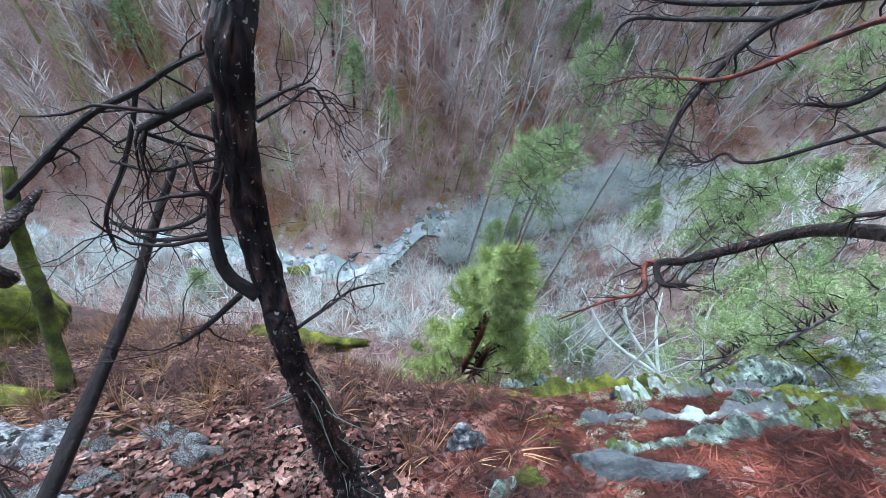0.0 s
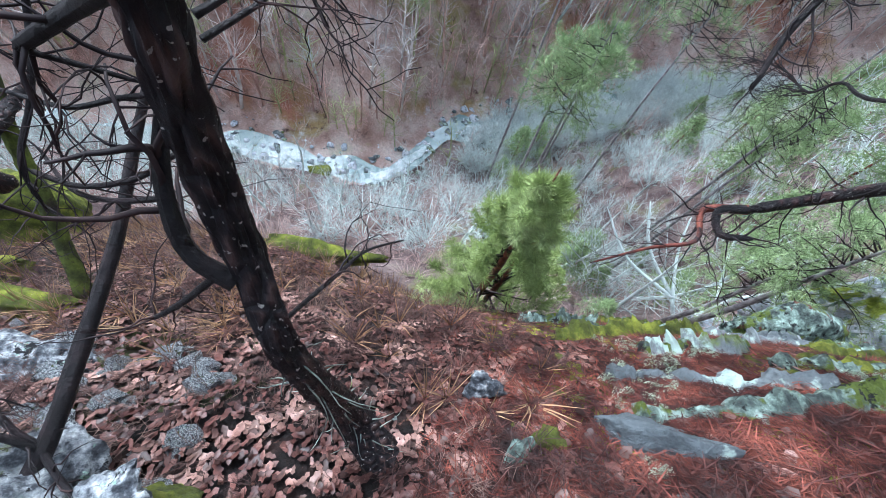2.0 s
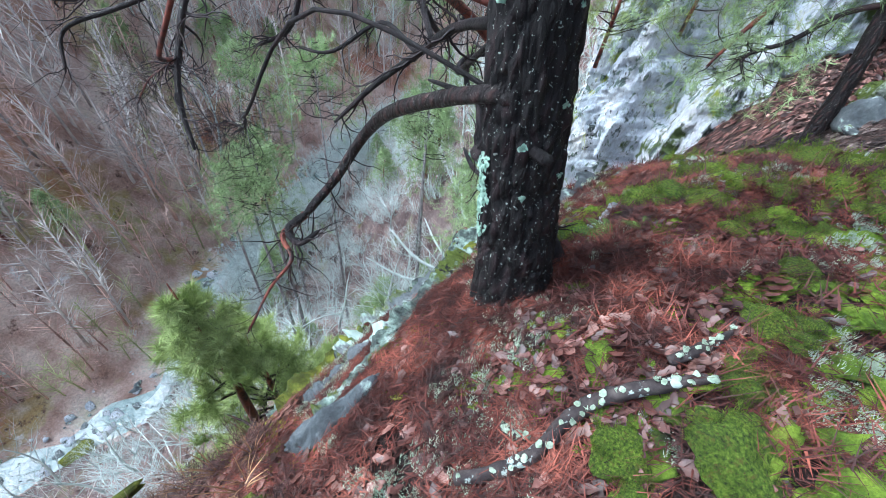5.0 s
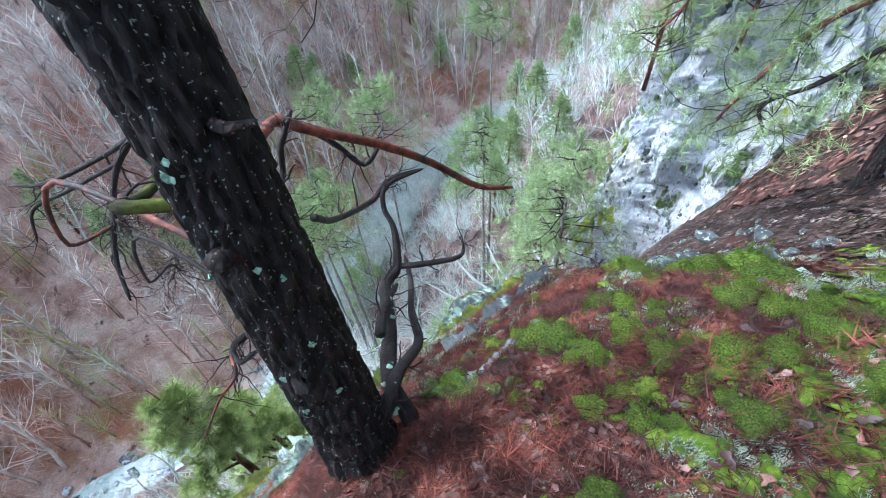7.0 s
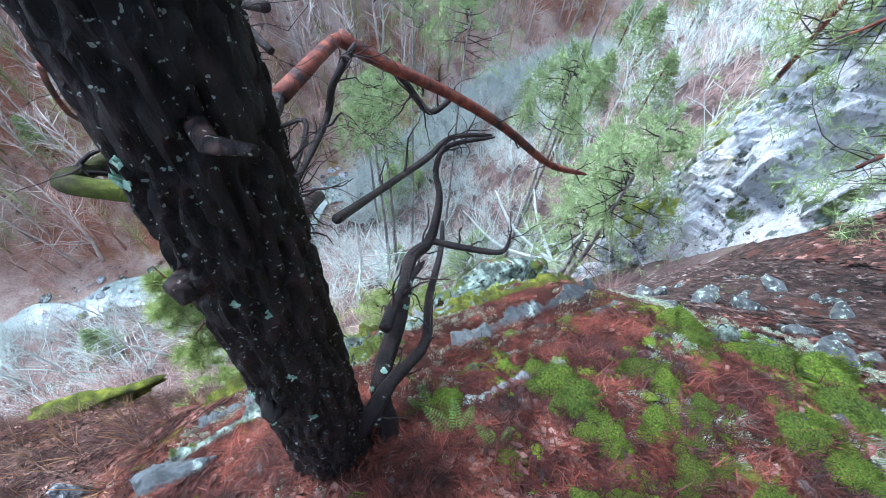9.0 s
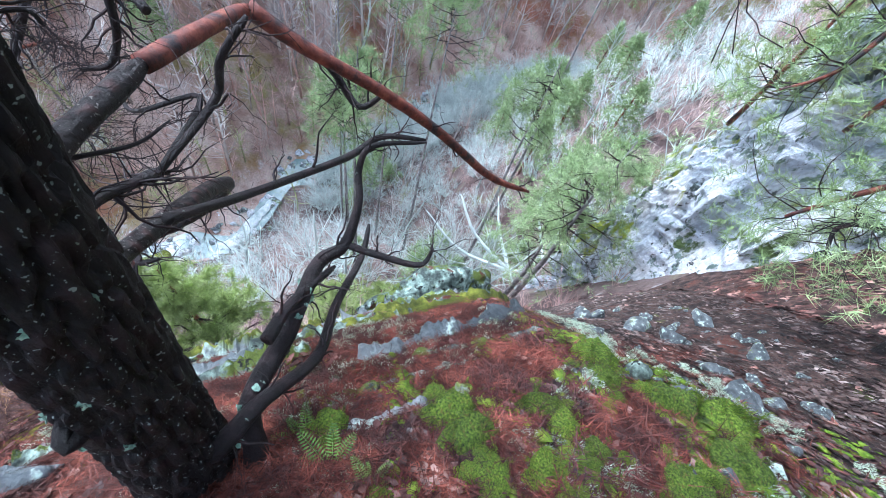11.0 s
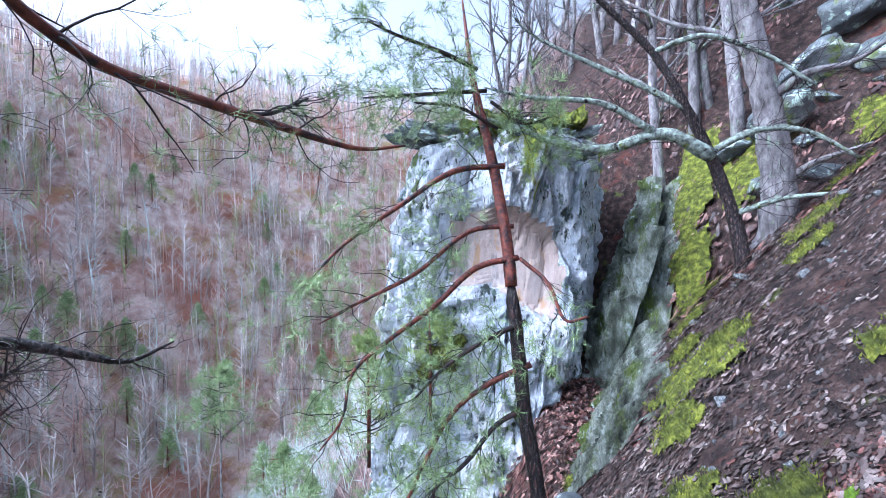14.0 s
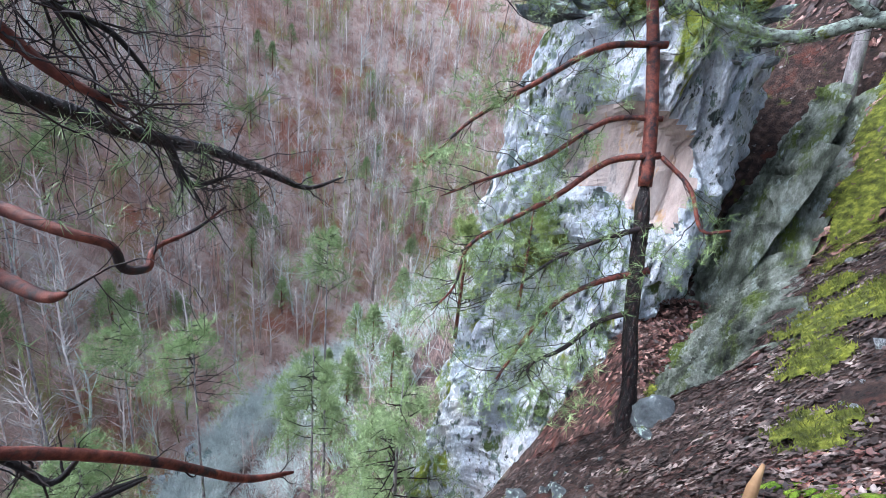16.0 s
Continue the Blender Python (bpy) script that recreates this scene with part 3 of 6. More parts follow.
for k, (z, y0, y1, x, m) in enumerate(((5.25, 2.6, 0.4, 11.1, OLIVE), (4.95, 1.6, 0.35, 10.85, ROCK), (4.62, 1.4, 0.3, 11.0, ROCK), (4.3, 1.3, 0.3, 11.1, ROCK), (5.45, 4.6, 2.2, 11.2, ROCK), (5.1, 4.3, 2.6, 10.7, ROCK))):
    bed("rock_bed", [(x + 0.1, y0, z), (x, (y0 * 2 + y1) / 3, z + 0.05), (x + 0.15, (y0 + y1 * 2) / 3, z - 0.03), (x + 0.5, y1, z + 0.05)], 0.75 if m is ROCK else 1.0, 0.12 if m is ROCK else 0.2, 70 + k, m,
        "thick moss carpet on a rock shelf" if m is OLIVE else "thin bed of grey layered rock", "rock", "rock beds on the pillar", 0.1)


# ---- trees ----
def limb_part(name, rows, material, parent, sides=8, rough=0.12, label="", per=5):
    pts, rad = smooth_path(rows, per)
    g = Geo()
    g.tube(pts, rad, sides, rough, random.Random(len(rows)))
    return part(name, g, material, parent, label)


def twigs_on(rows, rng, geo, ends, count, length, droop=0.05, depth=1, start=0.25, kids=2, thin=0.0016, cap=0.006):
    """Twigs that leave a limb along its outer part."""
    pts, rad = smooth_path(rows, 6)
    for _ in range(count):
        k = rng.randint(int(len(pts) * start), len(pts) - 2)
        d = ((pts[k + 1] - pts[k]).normalized() + rand_dir(rng) * 0.9).normalized()
        grow(geo, pts[k], d, length * rng.uniform(0.5, 1.2), min(max(rad[k] * 0.4, thin), cap), depth, rng, droop, 1.05, kids, 4, ends, 6)


DEAD_TRUNK = [
    [(-0.160, 0.254, 0.308, 0.0621), (-0.286, 0.355, 0.463, 0.0474), (-0.321, 0.381, 0.956, 0.0298), (-0.352, 0.415, 1.183, 0.0242), (-0.403, 0.502, 1.309, 0.0244), (-0.426, 0.552, 1.442, 0.0242), (-0.425, 0.575, 1.548, 0.0238), (-0.416, 0.586, 1.635, 0.0232), (-0.413, 0.606, 1.703, 0.0272), (-0.405, 0.649, 1.766, 0.0260)],
]
DEAD_LIMB = [
    [(-0.413, 0.469, 1.28, 0.0227), (-0.464, 0.483, 1.314, 0.02), (-0.488, 0.515, 1.358, 0.0187), (-0.498, 0.561, 1.41, 0.0169), (-0.492, 0.619, 1.476, 0.0132), (-0.497, 0.651, 1.545, 0.0092)],
    [(-0.448, 0.587, 1.632, 0.013), (-0.508, 0.599, 1.588, 0.0111), (-0.574, 0.59, 1.545, 0.0093), (-0.584, 0.585, 1.538, 0.0042), (-0.563, 0.604, 1.509, 0.0043), (-0.519, 0.631, 1.467, 0.003)],
    [(-0.849, 0.534, 1.376, 0.0089), (-0.815, 0.57, 1.407, 0.0086), (-0.735, 0.652, 1.48, 0.008), (-0.65, 0.692, 1.526, 0.0075), (-0.579, 0.712, 1.575, 0.006), (-0.502, 0.722, 1.618, 0.0047)],
    [(-0.65, 0.692, 1.526, 0.0054), (-0.664, 0.658, 1.468, 0.0055), (-0.684, 0.609, 1.404, 0.0051), (-0.707, 0.551, 1.344, 0.0047), (-0.694, 0.513, 1.284, 0.003)],
    [(-0.669, 0.588, 1.454, 0.0032), (-0.599, 0.588, 1.448, 0.0041), (-0.545, 0.606, 1.46, 0.0044), (-0.483, 0.598, 1.494, 0.0045)],
    [(-0.406, 0.617, 1.597, 0.0055), (-0.376, 0.662, 1.602, 0.0041), (-0.35, 0.712, 1.594, 0.0022)],
    [(-0.408, 0.615, 1.572, 0.0048), (-0.378, 0.666, 1.575, 0.0038), (-0.348, 0.717, 1.578, 0.003), (-0.326, 0.731, 1.516, 0.0018)],
    [(-0.714, 0.556, 1.317, 0.0048), (-0.649, 0.551, 1.313, 0.0052), (-0.575, 0.575, 1.327, 0.0055), (-0.505, 0.608, 1.376, 0.0051)],
    [(-0.496, 0.537, 1.369, 0.006), (-0.596, 0.54, 1.314, 0.005), (-0.675, 0.552, 1.293, 0.0042), (-0.749, 0.605, 1.295, 0.0032)],
    [(-0.454, 0.474, 1.258, 0.0084), (-0.527, 0.444, 1.17, 0.0071), (-0.607, 0.425, 1.08, 0.0053)],
    [(-0.359, 0.445, 1.185, 0.0054), (-0.31, 0.572, 1.098, 0.0055), (-0.277, 0.656, 1.037, 0.004), (-0.207, 0.731, 0.968, 0.0029)],
]
POLE = [
    [(-1.171, -0.160, 0.293, 0.0345), (-1.121, 0.113, 0.366, 0.0270), (-1.102, 0.409, 0.461, 0.0249), (-1.065, 0.706, 0.605, 0.0200), (-1.022, 0.919, 0.779, 0.0152), (-0.956, 1.078, 0.958, 0.0109)],
]
POLE_LIMB = [
    [(-1.321, 0.022, 0.521, 0.0086), (-1.282, 0.102, 0.536, 0.0096), (-1.207, 0.128, 0.476, 0.0117), (-1.121, 0.098, 0.368, 0.0129)],
    [(-1.121, 0.098, 0.368, 0.0119), (-1.022, 0.048, 0.409, 0.0093), (-0.865, -0.034, 0.427, 0.0059)],
    [(-1.362, 0.383, 0.558, 0.0054), (-1.304, 0.263, 0.502, 0.0086), (-1.203, 0.151, 0.424, 0.0098), (-1.113, 0.104, 0.368, 0.0109)],
]
MOSSY_TRUNK = [
    [(-2.445, 1.655, 0.063, 0.03), (-2.399, 1.447, -0.14, 0.0364), (-2.324, 1.288, -0.301, 0.0408), (-2.252, 1.168, -0.423, 0.0429), (-2.205, 1.009, -0.627, 0.0439), (-2.067, 0.721, -0.894, 0.0495)],
]
MOSSY_LIMB = [
    [(-2.45, 1.065, -0.117, 0.0627), (-2.386, 1.268, -0.105, 0.0543), (-2.362, 1.463, -0.096, 0.0423), (-2.347, 1.649, -0.079, 0.0128)],
    [(-2.39, 1.055, -0.062, 0.0611), (-2.296, 1.089, -0.148, 0.057), (-2.279, 1.149, -0.274, 0.0418)],
]
PINE_LIMB = [
    [(1.412, 0.502, 1.543, 0.0351), (1.491, 0.823, 1.345, 0.0403), (1.587, 1.218, 1.058, 0.0428), (1.609, 1.464, 0.79, 0.0397), (1.458, 1.52, 0.543, 0.0352), (1.231, 1.475, 0.423, 0.0315), (1.093, 1.495, 0.32, 0.0224), (1.061, 1.339, 0.296, 0.0155), (0.913, 1.318, 0.188, 0.0111), (0.718, 1.286, -0.043, 0.0067)],
    [(1.231, 1.475, 0.423, 0.0221), (1.118, 1.463, 0.385, 0.0188), (1.123, 1.353, 0.369, 0.0168), (1.229, 1.326, 0.426, 0.0122)],
    [(1.46, 0.574, 1.688, 0.0177), (1.511, 0.796, 1.582, 0.0139), (1.559, 1.006, 1.412, 0.0137), (1.472, 1.139, 1.262, 0.012), (1.311, 1.198, 1.113, 0.0073)],
    [(1.607, 1.3, 1.7, 0.0122), (1.476, 1.535, 1.705, 0.0154), (1.418, 1.581, 1.45, 0.0132), (1.347, 1.587, 1.317, 0.0107), (1.23, 1.639, 1.256, 0.0067)],
    [(1.617, 1.442, 1.752, 0.0179), (1.356, 1.825, 1.6, 0.0169), (1.133, 1.937, 1.42, 0.0159), (0.992, 1.866, 1.219, 0.0142), (0.898, 1.755, 1.052, 0.0127), (0.861, 1.613, 0.896, 0.0083)],
    [(1.356, 1.825, 1.6, 0.0141), (1.084, 2.073, 1.416, 0.0137), (0.78, 2.197, 1.316, 0.0109), (0.602, 2.313, 1.307, 0.0065)],
    [(1.133, 1.937, 1.42, 0.0116), (0.848, 2.058, 1.311, 0.0105), (0.653, 2.157, 1.225, 0.0078), (0.586, 2.098, 1.093, 0.0062)],
    [(1.559, 1.006, 1.412, 0.0091), (1.648, 1.356, 1.378, 0.0092), (1.43, 1.381, 1.296, 0.0076), (1.359, 1.533, 1.263, 0.0053)],
    [(1.587, 0.971, 1.469, 0.0101), (1.723, 1.197, 1.507, 0.0127), (1.766, 1.201, 1.639, 0.0114), (1.85, 1.216, 1.753, 0.0104)],
    [(1.699, 0.275, 0.872, 0.0395), (1.709, 0.435, 0.986, 0.0336), (1.821, 0.657, 0.924, 0.0338), (1.884, 0.791, 0.918, 0.0313), (1.967, 0.996, 0.828, 0.03), (2.082, 1.087, 0.793, 0.0255), (2.158, 1.209, 0.939, 0.017), (2.172, 1.333, 1.003, 0.0143), (2.238, 1.38, 1.095, 0.0128), (2.486, 1.414, 1.069, 0.0074)],
    [(2.082, 1.087, 0.793, 0.0171), (2.228, 1.008, 0.795, 0.0171), (2.391, 0.933, 0.809, 0.0127), (2.474, 1.01, 0.805, 0.0073)],
    [(1.771, 0.616, 1.03, 0.025), (1.857, 0.763, 0.974, 0.0194), (2.025, 0.985, 0.786, 0.0138)],
    [(1.695, 0.638, 1.714, 0.0124), (1.813, 0.899, 1.446, 0.0121), (2.132, 1.364, 1.053, 0.0157), (2.295, 1.484, 1.04, 0.0135), (2.502, 1.469, 1.027, 0.0093)],
    [(1.439, 0.437, 1.876, 0.0297), (1.476, 0.527, 1.84, 0.0289), (1.501, 0.667, 1.788, 0.03), (1.536, 0.877, 1.731, 0.0318), (1.609, 1.105, 1.691, 0.0323), (1.723, 1.314, 1.645, 0.0306), (1.827, 1.539, 1.574, 0.0295)],
    [(1.827, 1.539, 1.574, 0.0305), (1.991, 1.514, 1.459, 0.0254), (2.284, 1.51, 1.267, 0.0248), (2.61, 1.532, 0.988, 0.0236), (3.02, 1.594, 0.562, 0.0224), (3.351, 1.591, 0.384, 0.0134)],
    [(1.904, 1.535, 1.534, 0.0155), (2.087, 1.626, 1.293, 0.0155), (2.202, 1.57, 1.139, 0.0149), (2.314, 1.519, 1.27, 0.0096)],
    [(1.454, 0.321, 1.432, 0.0179), (1.452, 0.436, 1.436, 0.0167), (1.465, 0.56, 1.461, 0.0138), (1.459, 0.674, 1.456, 0.0107), (1.46, 0.827, 1.423, 0.0054)],
    [(1.333, 0.594, 1.982, 0.0155), (1.337, 0.645, 1.957, 0.0145), (1.379, 0.719, 1.931, 0.0134), (1.421, 0.862, 1.912, 0.0119), (1.473, 0.968, 1.919, 0.0104), (1.527, 1.06, 1.915, 0.0071)],
    [(1.423, 0.808, 2.102, 0.0057), (1.489, 0.792, 2.013, 0.0052), (1.527, 0.804, 1.998, 0.0049), (1.578, 0.844, 1.982, 0.004), (1.591, 0.844, 1.956, 0.0026)],
    [(1.524, 0.793, 1.718, 0.0055), (1.598, 0.897, 1.644, 0.0047), (1.663, 0.964, 1.649, 0.0028)],
    [(1.623, 0.315, 1.041, 0.0345), (1.752, 0.426, 1.031, 0.025), (1.922, 0.588, 0.861, 0.0215), (2.011, 0.827, 0.731, 0.0188), (2.175, 1.154, 0.534, 0.0163), (2.241, 1.335, 0.557, 0.0112)],
    [(1.994, 0.989, 2.768, 0.0466), (2.114, 1.135, 2.733, 0.0442), (2.31, 1.234, 2.661, 0.0427), (2.53, 1.291, 2.588, 0.0425), (2.807, 1.309, 2.531, 0.0368), (2.994, 1.221, 2.45, 0.0262), (3.131, 1.165, 2.397, 0.016), (3.29, 1.121, 2.447, 0.0068)],
    [(1.968, 0.531, 2.959, 0.0258), (2.061, 0.626, 2.89, 0.0232), (2.133, 0.691, 2.822, 0.0212), (2.219, 0.669, 2.737, 0.0178), (2.309, 0.621, 2.69, 0.0095)],
    [(1.97, 0.394, 3.073, 0.0166), (2.043, 0.477, 3.04, 0.0138), (2.107, 0.552, 3.015, 0.0133), (2.191, 0.601, 2.993, 0.0093), (2.286, 0.615, 3.031, 0.0064), (2.39, 0.61, 3.008, 0.0032)],
    [(1.992, 1.13, 2.49, 0.0361), (2.129, 1.227, 2.395, 0.0338), (2.25, 1.069, 2.334, 0.0266), (2.354, 1.024, 2.282, 0.0219), (2.387, 1.046, 2.198, 0.0226), (2.463, 1.085, 2.174, 0.0211), (2.505, 1.124, 2.227, 0.0142), (2.671, 1.215, 2.25, 0.0101), (2.798, 1.225, 2.331, 0.0064)],
    [(1.975, 0.894, 2.41, 0.04), (2.093, 0.991, 2.27, 0.0328), (2.153, 0.765, 2.261, 0.0227), (2.18, 0.666, 2.291, 0.0105)],
    [(2.623, 1.285, 2.563, 0.0152), (2.668, 1.286, 2.434, 0.0141), (2.72, 1.256, 2.414, 0.0102), (2.8, 1.184, 2.458, 0.0062)],
    [(2.081, 0.573, 3.004, 0.0089), (2.151, 0.648, 2.936, 0.0096), (2.225, 0.708, 2.869, 0.0083), (2.321, 0.71, 2.839, 0.0067), (2.405, 0.708, 2.737, 0.0042)],
    [(2.191, 0.601, 2.993, 0.007), (2.245, 0.624, 3.129, 0.0073), (2.291, 0.626, 3.289, 0.0068)],
    [(2.382, 0.5, 3.557, 0.0159), (2.497, 0.557, 3.512, 0.0148), (2.63, 0.608, 3.439, 0.0155), (2.802, 0.616, 3.376, 0.0161), (3.057, 0.601, 3.361, 0.0175), (3.334, 0.512, 3.325, 0.0165), (3.611, 0.366, 3.281, 0.0101), (3.809, 0.24, 3.319, 0.0067)],
    [(3.057, 0.601, 3.361, 0.0088), (3.328, 0.605, 3.383, 0.0085), (3.465, 0.495, 3.47, 0.0063)],
    [(0.867, 1.561, 1.344, 0.0216), (0.95, 1.889, 1.152, 0.0199), (0.938, 2.139, 1.009, 0.0156), (0.884, 2.384, 0.843, 0.0102), (0.812, 2.58, 0.636, 0.0074)],
    [(0.989, 1.556, 1.234, 0.0204), (1.057, 1.742, 1.062, 0.017), (1.075, 1.742, 0.885, 0.0162), (1.113, 1.705, 0.718, 0.0152), (1.128, 1.733, 0.598, 0.0126), (1.062, 1.866, 0.475, 0.0082)],
    [(1.047, 1.386, 1.138, 0.0163), (1.103, 1.621, 0.996, 0.014), (1.108, 1.697, 0.878, 0.0117), (1.092, 1.866, 0.824, 0.0092), (1.043, 2.025, 0.729, 0.0064)],
    [(0.947, 2.088, 1.21, 0.018), (0.897, 2.305, 0.978, 0.0164), (0.86, 2.464, 0.719, 0.0141), (0.703, 2.617, 0.62, 0.0091)],
    [(1.068, 1.259, 1.076, 0.015), (1.145, 1.444, 0.908, 0.0138), (1.145, 1.435, 0.758, 0.0114), (1.229, 1.419, 0.543, 0.0091), (1.182, 1.509, 0.425, 0.0063)],
]
PINE2_TRUNK = [
    [(6.030, 0.060, -0.300, 0.0950), (6.249, 0.178, 0.448, 0.0765), (6.372, 0.339, 1.147, 0.0720), (6.464, 0.410, 1.627, 0.0702), (6.600, 0.534, 2.363, 0.0675), (6.690, 0.608, 2.844, 0.0657), (6.805, 0.764, 3.543, 0.0612), (6.885, 0.909, 4.084, 0.0540), (6.952, 1.053, 4.582, 0.0450), (7.006, 1.143, 4.951, 0.0342), (7.081, 1.231, 5.409, 0.0225), (7.174, 1.332, 5.965, 0.0108)],
]
PINE2_LIMB = [
    [(6.869, 0.685, 3.723, 0.0365), (6.512, 1.179, 3.643, 0.0318), (6.016, 1.583, 3.242, 0.0265), (5.569, 1.979, 2.834, 0.0197), (5.203, 2.179, 2.434, 0.0109)],
    [(6.748, 0.544, 3.025, 0.0285), (6.543, 1.011, 2.961, 0.0279), (6.024, 1.398, 2.526, 0.0230), (5.588, 1.802, 2.259, 0.0166), (5.247, 2.040, 2.080, 0.0080)],
    [(6.684, 0.478, 2.674, 0.0373), (6.429, 0.881, 2.565, 0.0331), (6.024, 1.182, 2.197, 0.0284), (5.595, 1.573, 1.829, 0.0220), (5.320, 1.710, 1.617, 0.0188), (5.142, 1.681, 1.284, 0.0133), (4.928, 1.766, 1.057, 0.0079)],
    [(6.559, 0.366, 2.001, 0.0306), (6.255, 0.713, 1.831, 0.0264), (6.007, 1.071, 1.567, 0.0202), (5.708, 1.283, 1.294, 0.0113)],
    [(6.478, 0.290, 1.571, 0.0367), (6.256, 0.682, 1.377, 0.0301), (5.988, 0.970, 1.131, 0.0266), (5.652, 1.090, 0.812, 0.0230), (5.232, 1.141, 0.479, 0.0140)],
    [(6.389, 0.279, 1.162, 0.0339), (6.163, 0.569, 1.005, 0.0272), (5.834, 0.766, 0.739, 0.0236), (5.532, 0.962, 0.580, 0.0173), (5.418, 0.815, 0.428, 0.0113)],
    [(6.686, 0.463, 2.666, 0.0249), (6.620, 0.140, 2.409, 0.0213), (6.461, -0.055, 2.068, 0.0177), (6.576, -0.270, 2.095, 0.0121)],
    [(7.029, 1.076, 4.948, 0.0336), (6.711, 1.379, 5.082, 0.0293), (6.307, 1.769, 5.196, 0.0214), (5.988, 1.959, 5.257, 0.0140)],
    [(7.007, 0.947, 4.665, 0.0290), (6.672, 1.599, 4.618, 0.0249), (6.208, 2.173, 4.521, 0.0138)],
    [(6.942, 0.791, 4.176, 0.0242), (6.618, 1.151, 4.388, 0.0203), (6.287, 1.549, 4.403, 0.0132)],
    [(6.992, 0.893, 4.525, 0.0250), (7.242, 0.565, 4.291, 0.0218), (7.299, 0.233, 4.338, 0.0110)],
]
OAK_TRUNK = [
    [(9.819, -2.204, 2.193, 0.2219), (9.882, -2.027, 3.223, 0.1614), (9.737, -1.69, 4.164, 0.1394), (9.522, -1.36, 4.836, 0.1181), (9.274, -0.895, 5.659, 0.0935), (8.915, -0.201, 6.386, 0.0787), (8.459, 0.379, 7.009, 0.0591)],
]
OAK_LIMB = [
    [(9.733, -1.726, 4.118, 0.1495), (9.467, -1.059, 4.471, 0.12), (9.36, -0.254, 4.294, 0.0981), (9.075, 0.482, 4.413, 0.0728), (8.684, 1.11, 4.657, 0.0487), (8.281, 1.619, 4.782, 0.0258)],
    [(9.377, -0.896, 4.509, 0.0757), (9.16, -0.183, 4.969, 0.0608), (8.812, 0.782, 5.088, 0.0455), (8.373, 1.466, 5.219, 0.0221)],
    [(9.522, -1.36, 4.836, 0.0689), (9.452, -0.741, 5.246, 0.0591), (9.289, -0.006, 5.656, 0.0492), (8.968, 0.815, 6.118, 0.0295), (8.72, 1.123, 6.418, 0.0197)],
    [(9.737, -1.69, 4.164, 0.0697), (9.732, -2.26, 4.446, 0.0613), (9.765, -2.859, 4.386, 0.0471), (9.715, -3.454, 3.931, 0.0265)],
    [(9.274, -0.895, 5.659, 0.0591), (9.332, -1.553, 5.797, 0.0504), (9.505, -2.271, 5.496, 0.0413), (9.581, -2.924, 4.947, 0.0261)],
    [(9.882, -2.008, 3.223, 0.0605), (9.793, -2.618, 3.438, 0.046), (9.671, -3.207, 3.483, 0.0361), (9.577, -3.638, 3.592, 0.0209)],
]
GREY_TRUNK = [
    [(10.27, -2.613, 2.612, 0.3989), (10.264, -2.655, 2.879, 0.3342), (10.208, -2.663, 3.657, 0.2803), (10.16, -2.523, 4.695, 0.2453), (10.038, -2.346, 5.536, 0.2203), (9.817, -2.119, 6.403, 0.1893), (9.559, -1.93, 7.29, 0.1593)],
]
GREY_LIMB = [
    [(10.107, -2.467, 4.941, 0.0981), (9.966, -2.911, 5.246, 0.0771), (9.954, -3.408, 5.318, 0.0507), (9.789, -3.807, 5.555, 0.0285)],
    [(10.038, -2.346, 5.536, 0.0882), (10.045, -1.869, 6.06, 0.0668), (10.096, -1.161, 6.407, 0.045), (9.999, -0.471, 6.882, 0.0285)],
    [(10.208, -2.663, 3.657, 0.0647), (10.049, -3.009, 3.948, 0.0539), (9.776, -3.592, 4.154, 0.0269)],
]
PALE_TRUNK = [
    [(9.469, 3.849, -13.094, 0.0943), (9.676, 5.439, -12.512, 0.0943), (9.34, 6.551, -11.89, 0.0814), (9.15, 8.132, -11.111, 0.058), (9.209, 9.168, -10.371, 0.0349)],
]
PALE_LIMB = [
    [(9.676, 5.439, -12.512, 0.0943), (10.649, 6.437, -11.42, 0.0943), (11.764, 6.724, -10.366, 0.0709), (12.984, 6.851, -9.549, 0.0478)],
    [(9.34, 6.551, -11.89, 0.093), (8.172, 8.086, -11.351, 0.0801), (7.635, 9.41, -10.332, 0.0451)],
    [(9.34, 6.551, -11.89, 0.0814), (7.414, 7.661, -11.611, 0.0674), (6.248, 9.111, -10.814, 0.0333)],
    [(10.649, 6.437, -11.42, 0.0709), (10.829, 8.381, -10.577, 0.0599), (11.082, 9.038, -9.859, 0.036)],
    [(9.665, 4.208, -12.9, 0.0709), (8.204, 5.328, -12.672, 0.0572), (6.538, 5.759, -12.536, 0.0333)],
    [(10.117, 5.856, -12.05, 0.0709), (11.718, 5.826, -11.253, 0.0599), (12.887, 5.543, -10.729, 0.0365)],
]
ROOT = [
    [(0.896, -0.048, 0.853, 0.0163), (0.981, -0.105, 0.946, 0.02), (1.078, -0.138, 1.023, 0.0194), (1.18, -0.138, 1.049, 0.0212), (1.271, -0.171, 1.092, 0.0215), (1.354, -0.236, 1.135, 0.0187), (1.417, -0.299, 1.212, 0.0125)],
    [(1.413, -0.212, 1.136, 0.0144), (1.503, -0.245, 1.172, 0.0166), (1.634, -0.273, 1.189, 0.0106)],
    [(1.074, -0.097, 0.995, 0.0121), (1.077, -0.048, 0.984, 0.0139), (1.079, -0.024, 0.974, 0.0078)],
]
PINE_TOPS = [(8.4, 5.3, -5.5), (6.8, 19.1, -6.3), (3.5, 12.2, -7.2), (8.3, 4.9, -3.1), (7.9, 14.9, -5.1), (3.7, 11.0, -5.5), (9.5, 9.8, -4.8), (4.5, 23.5, 3.0), (13.8, 14.8, -2.4)]
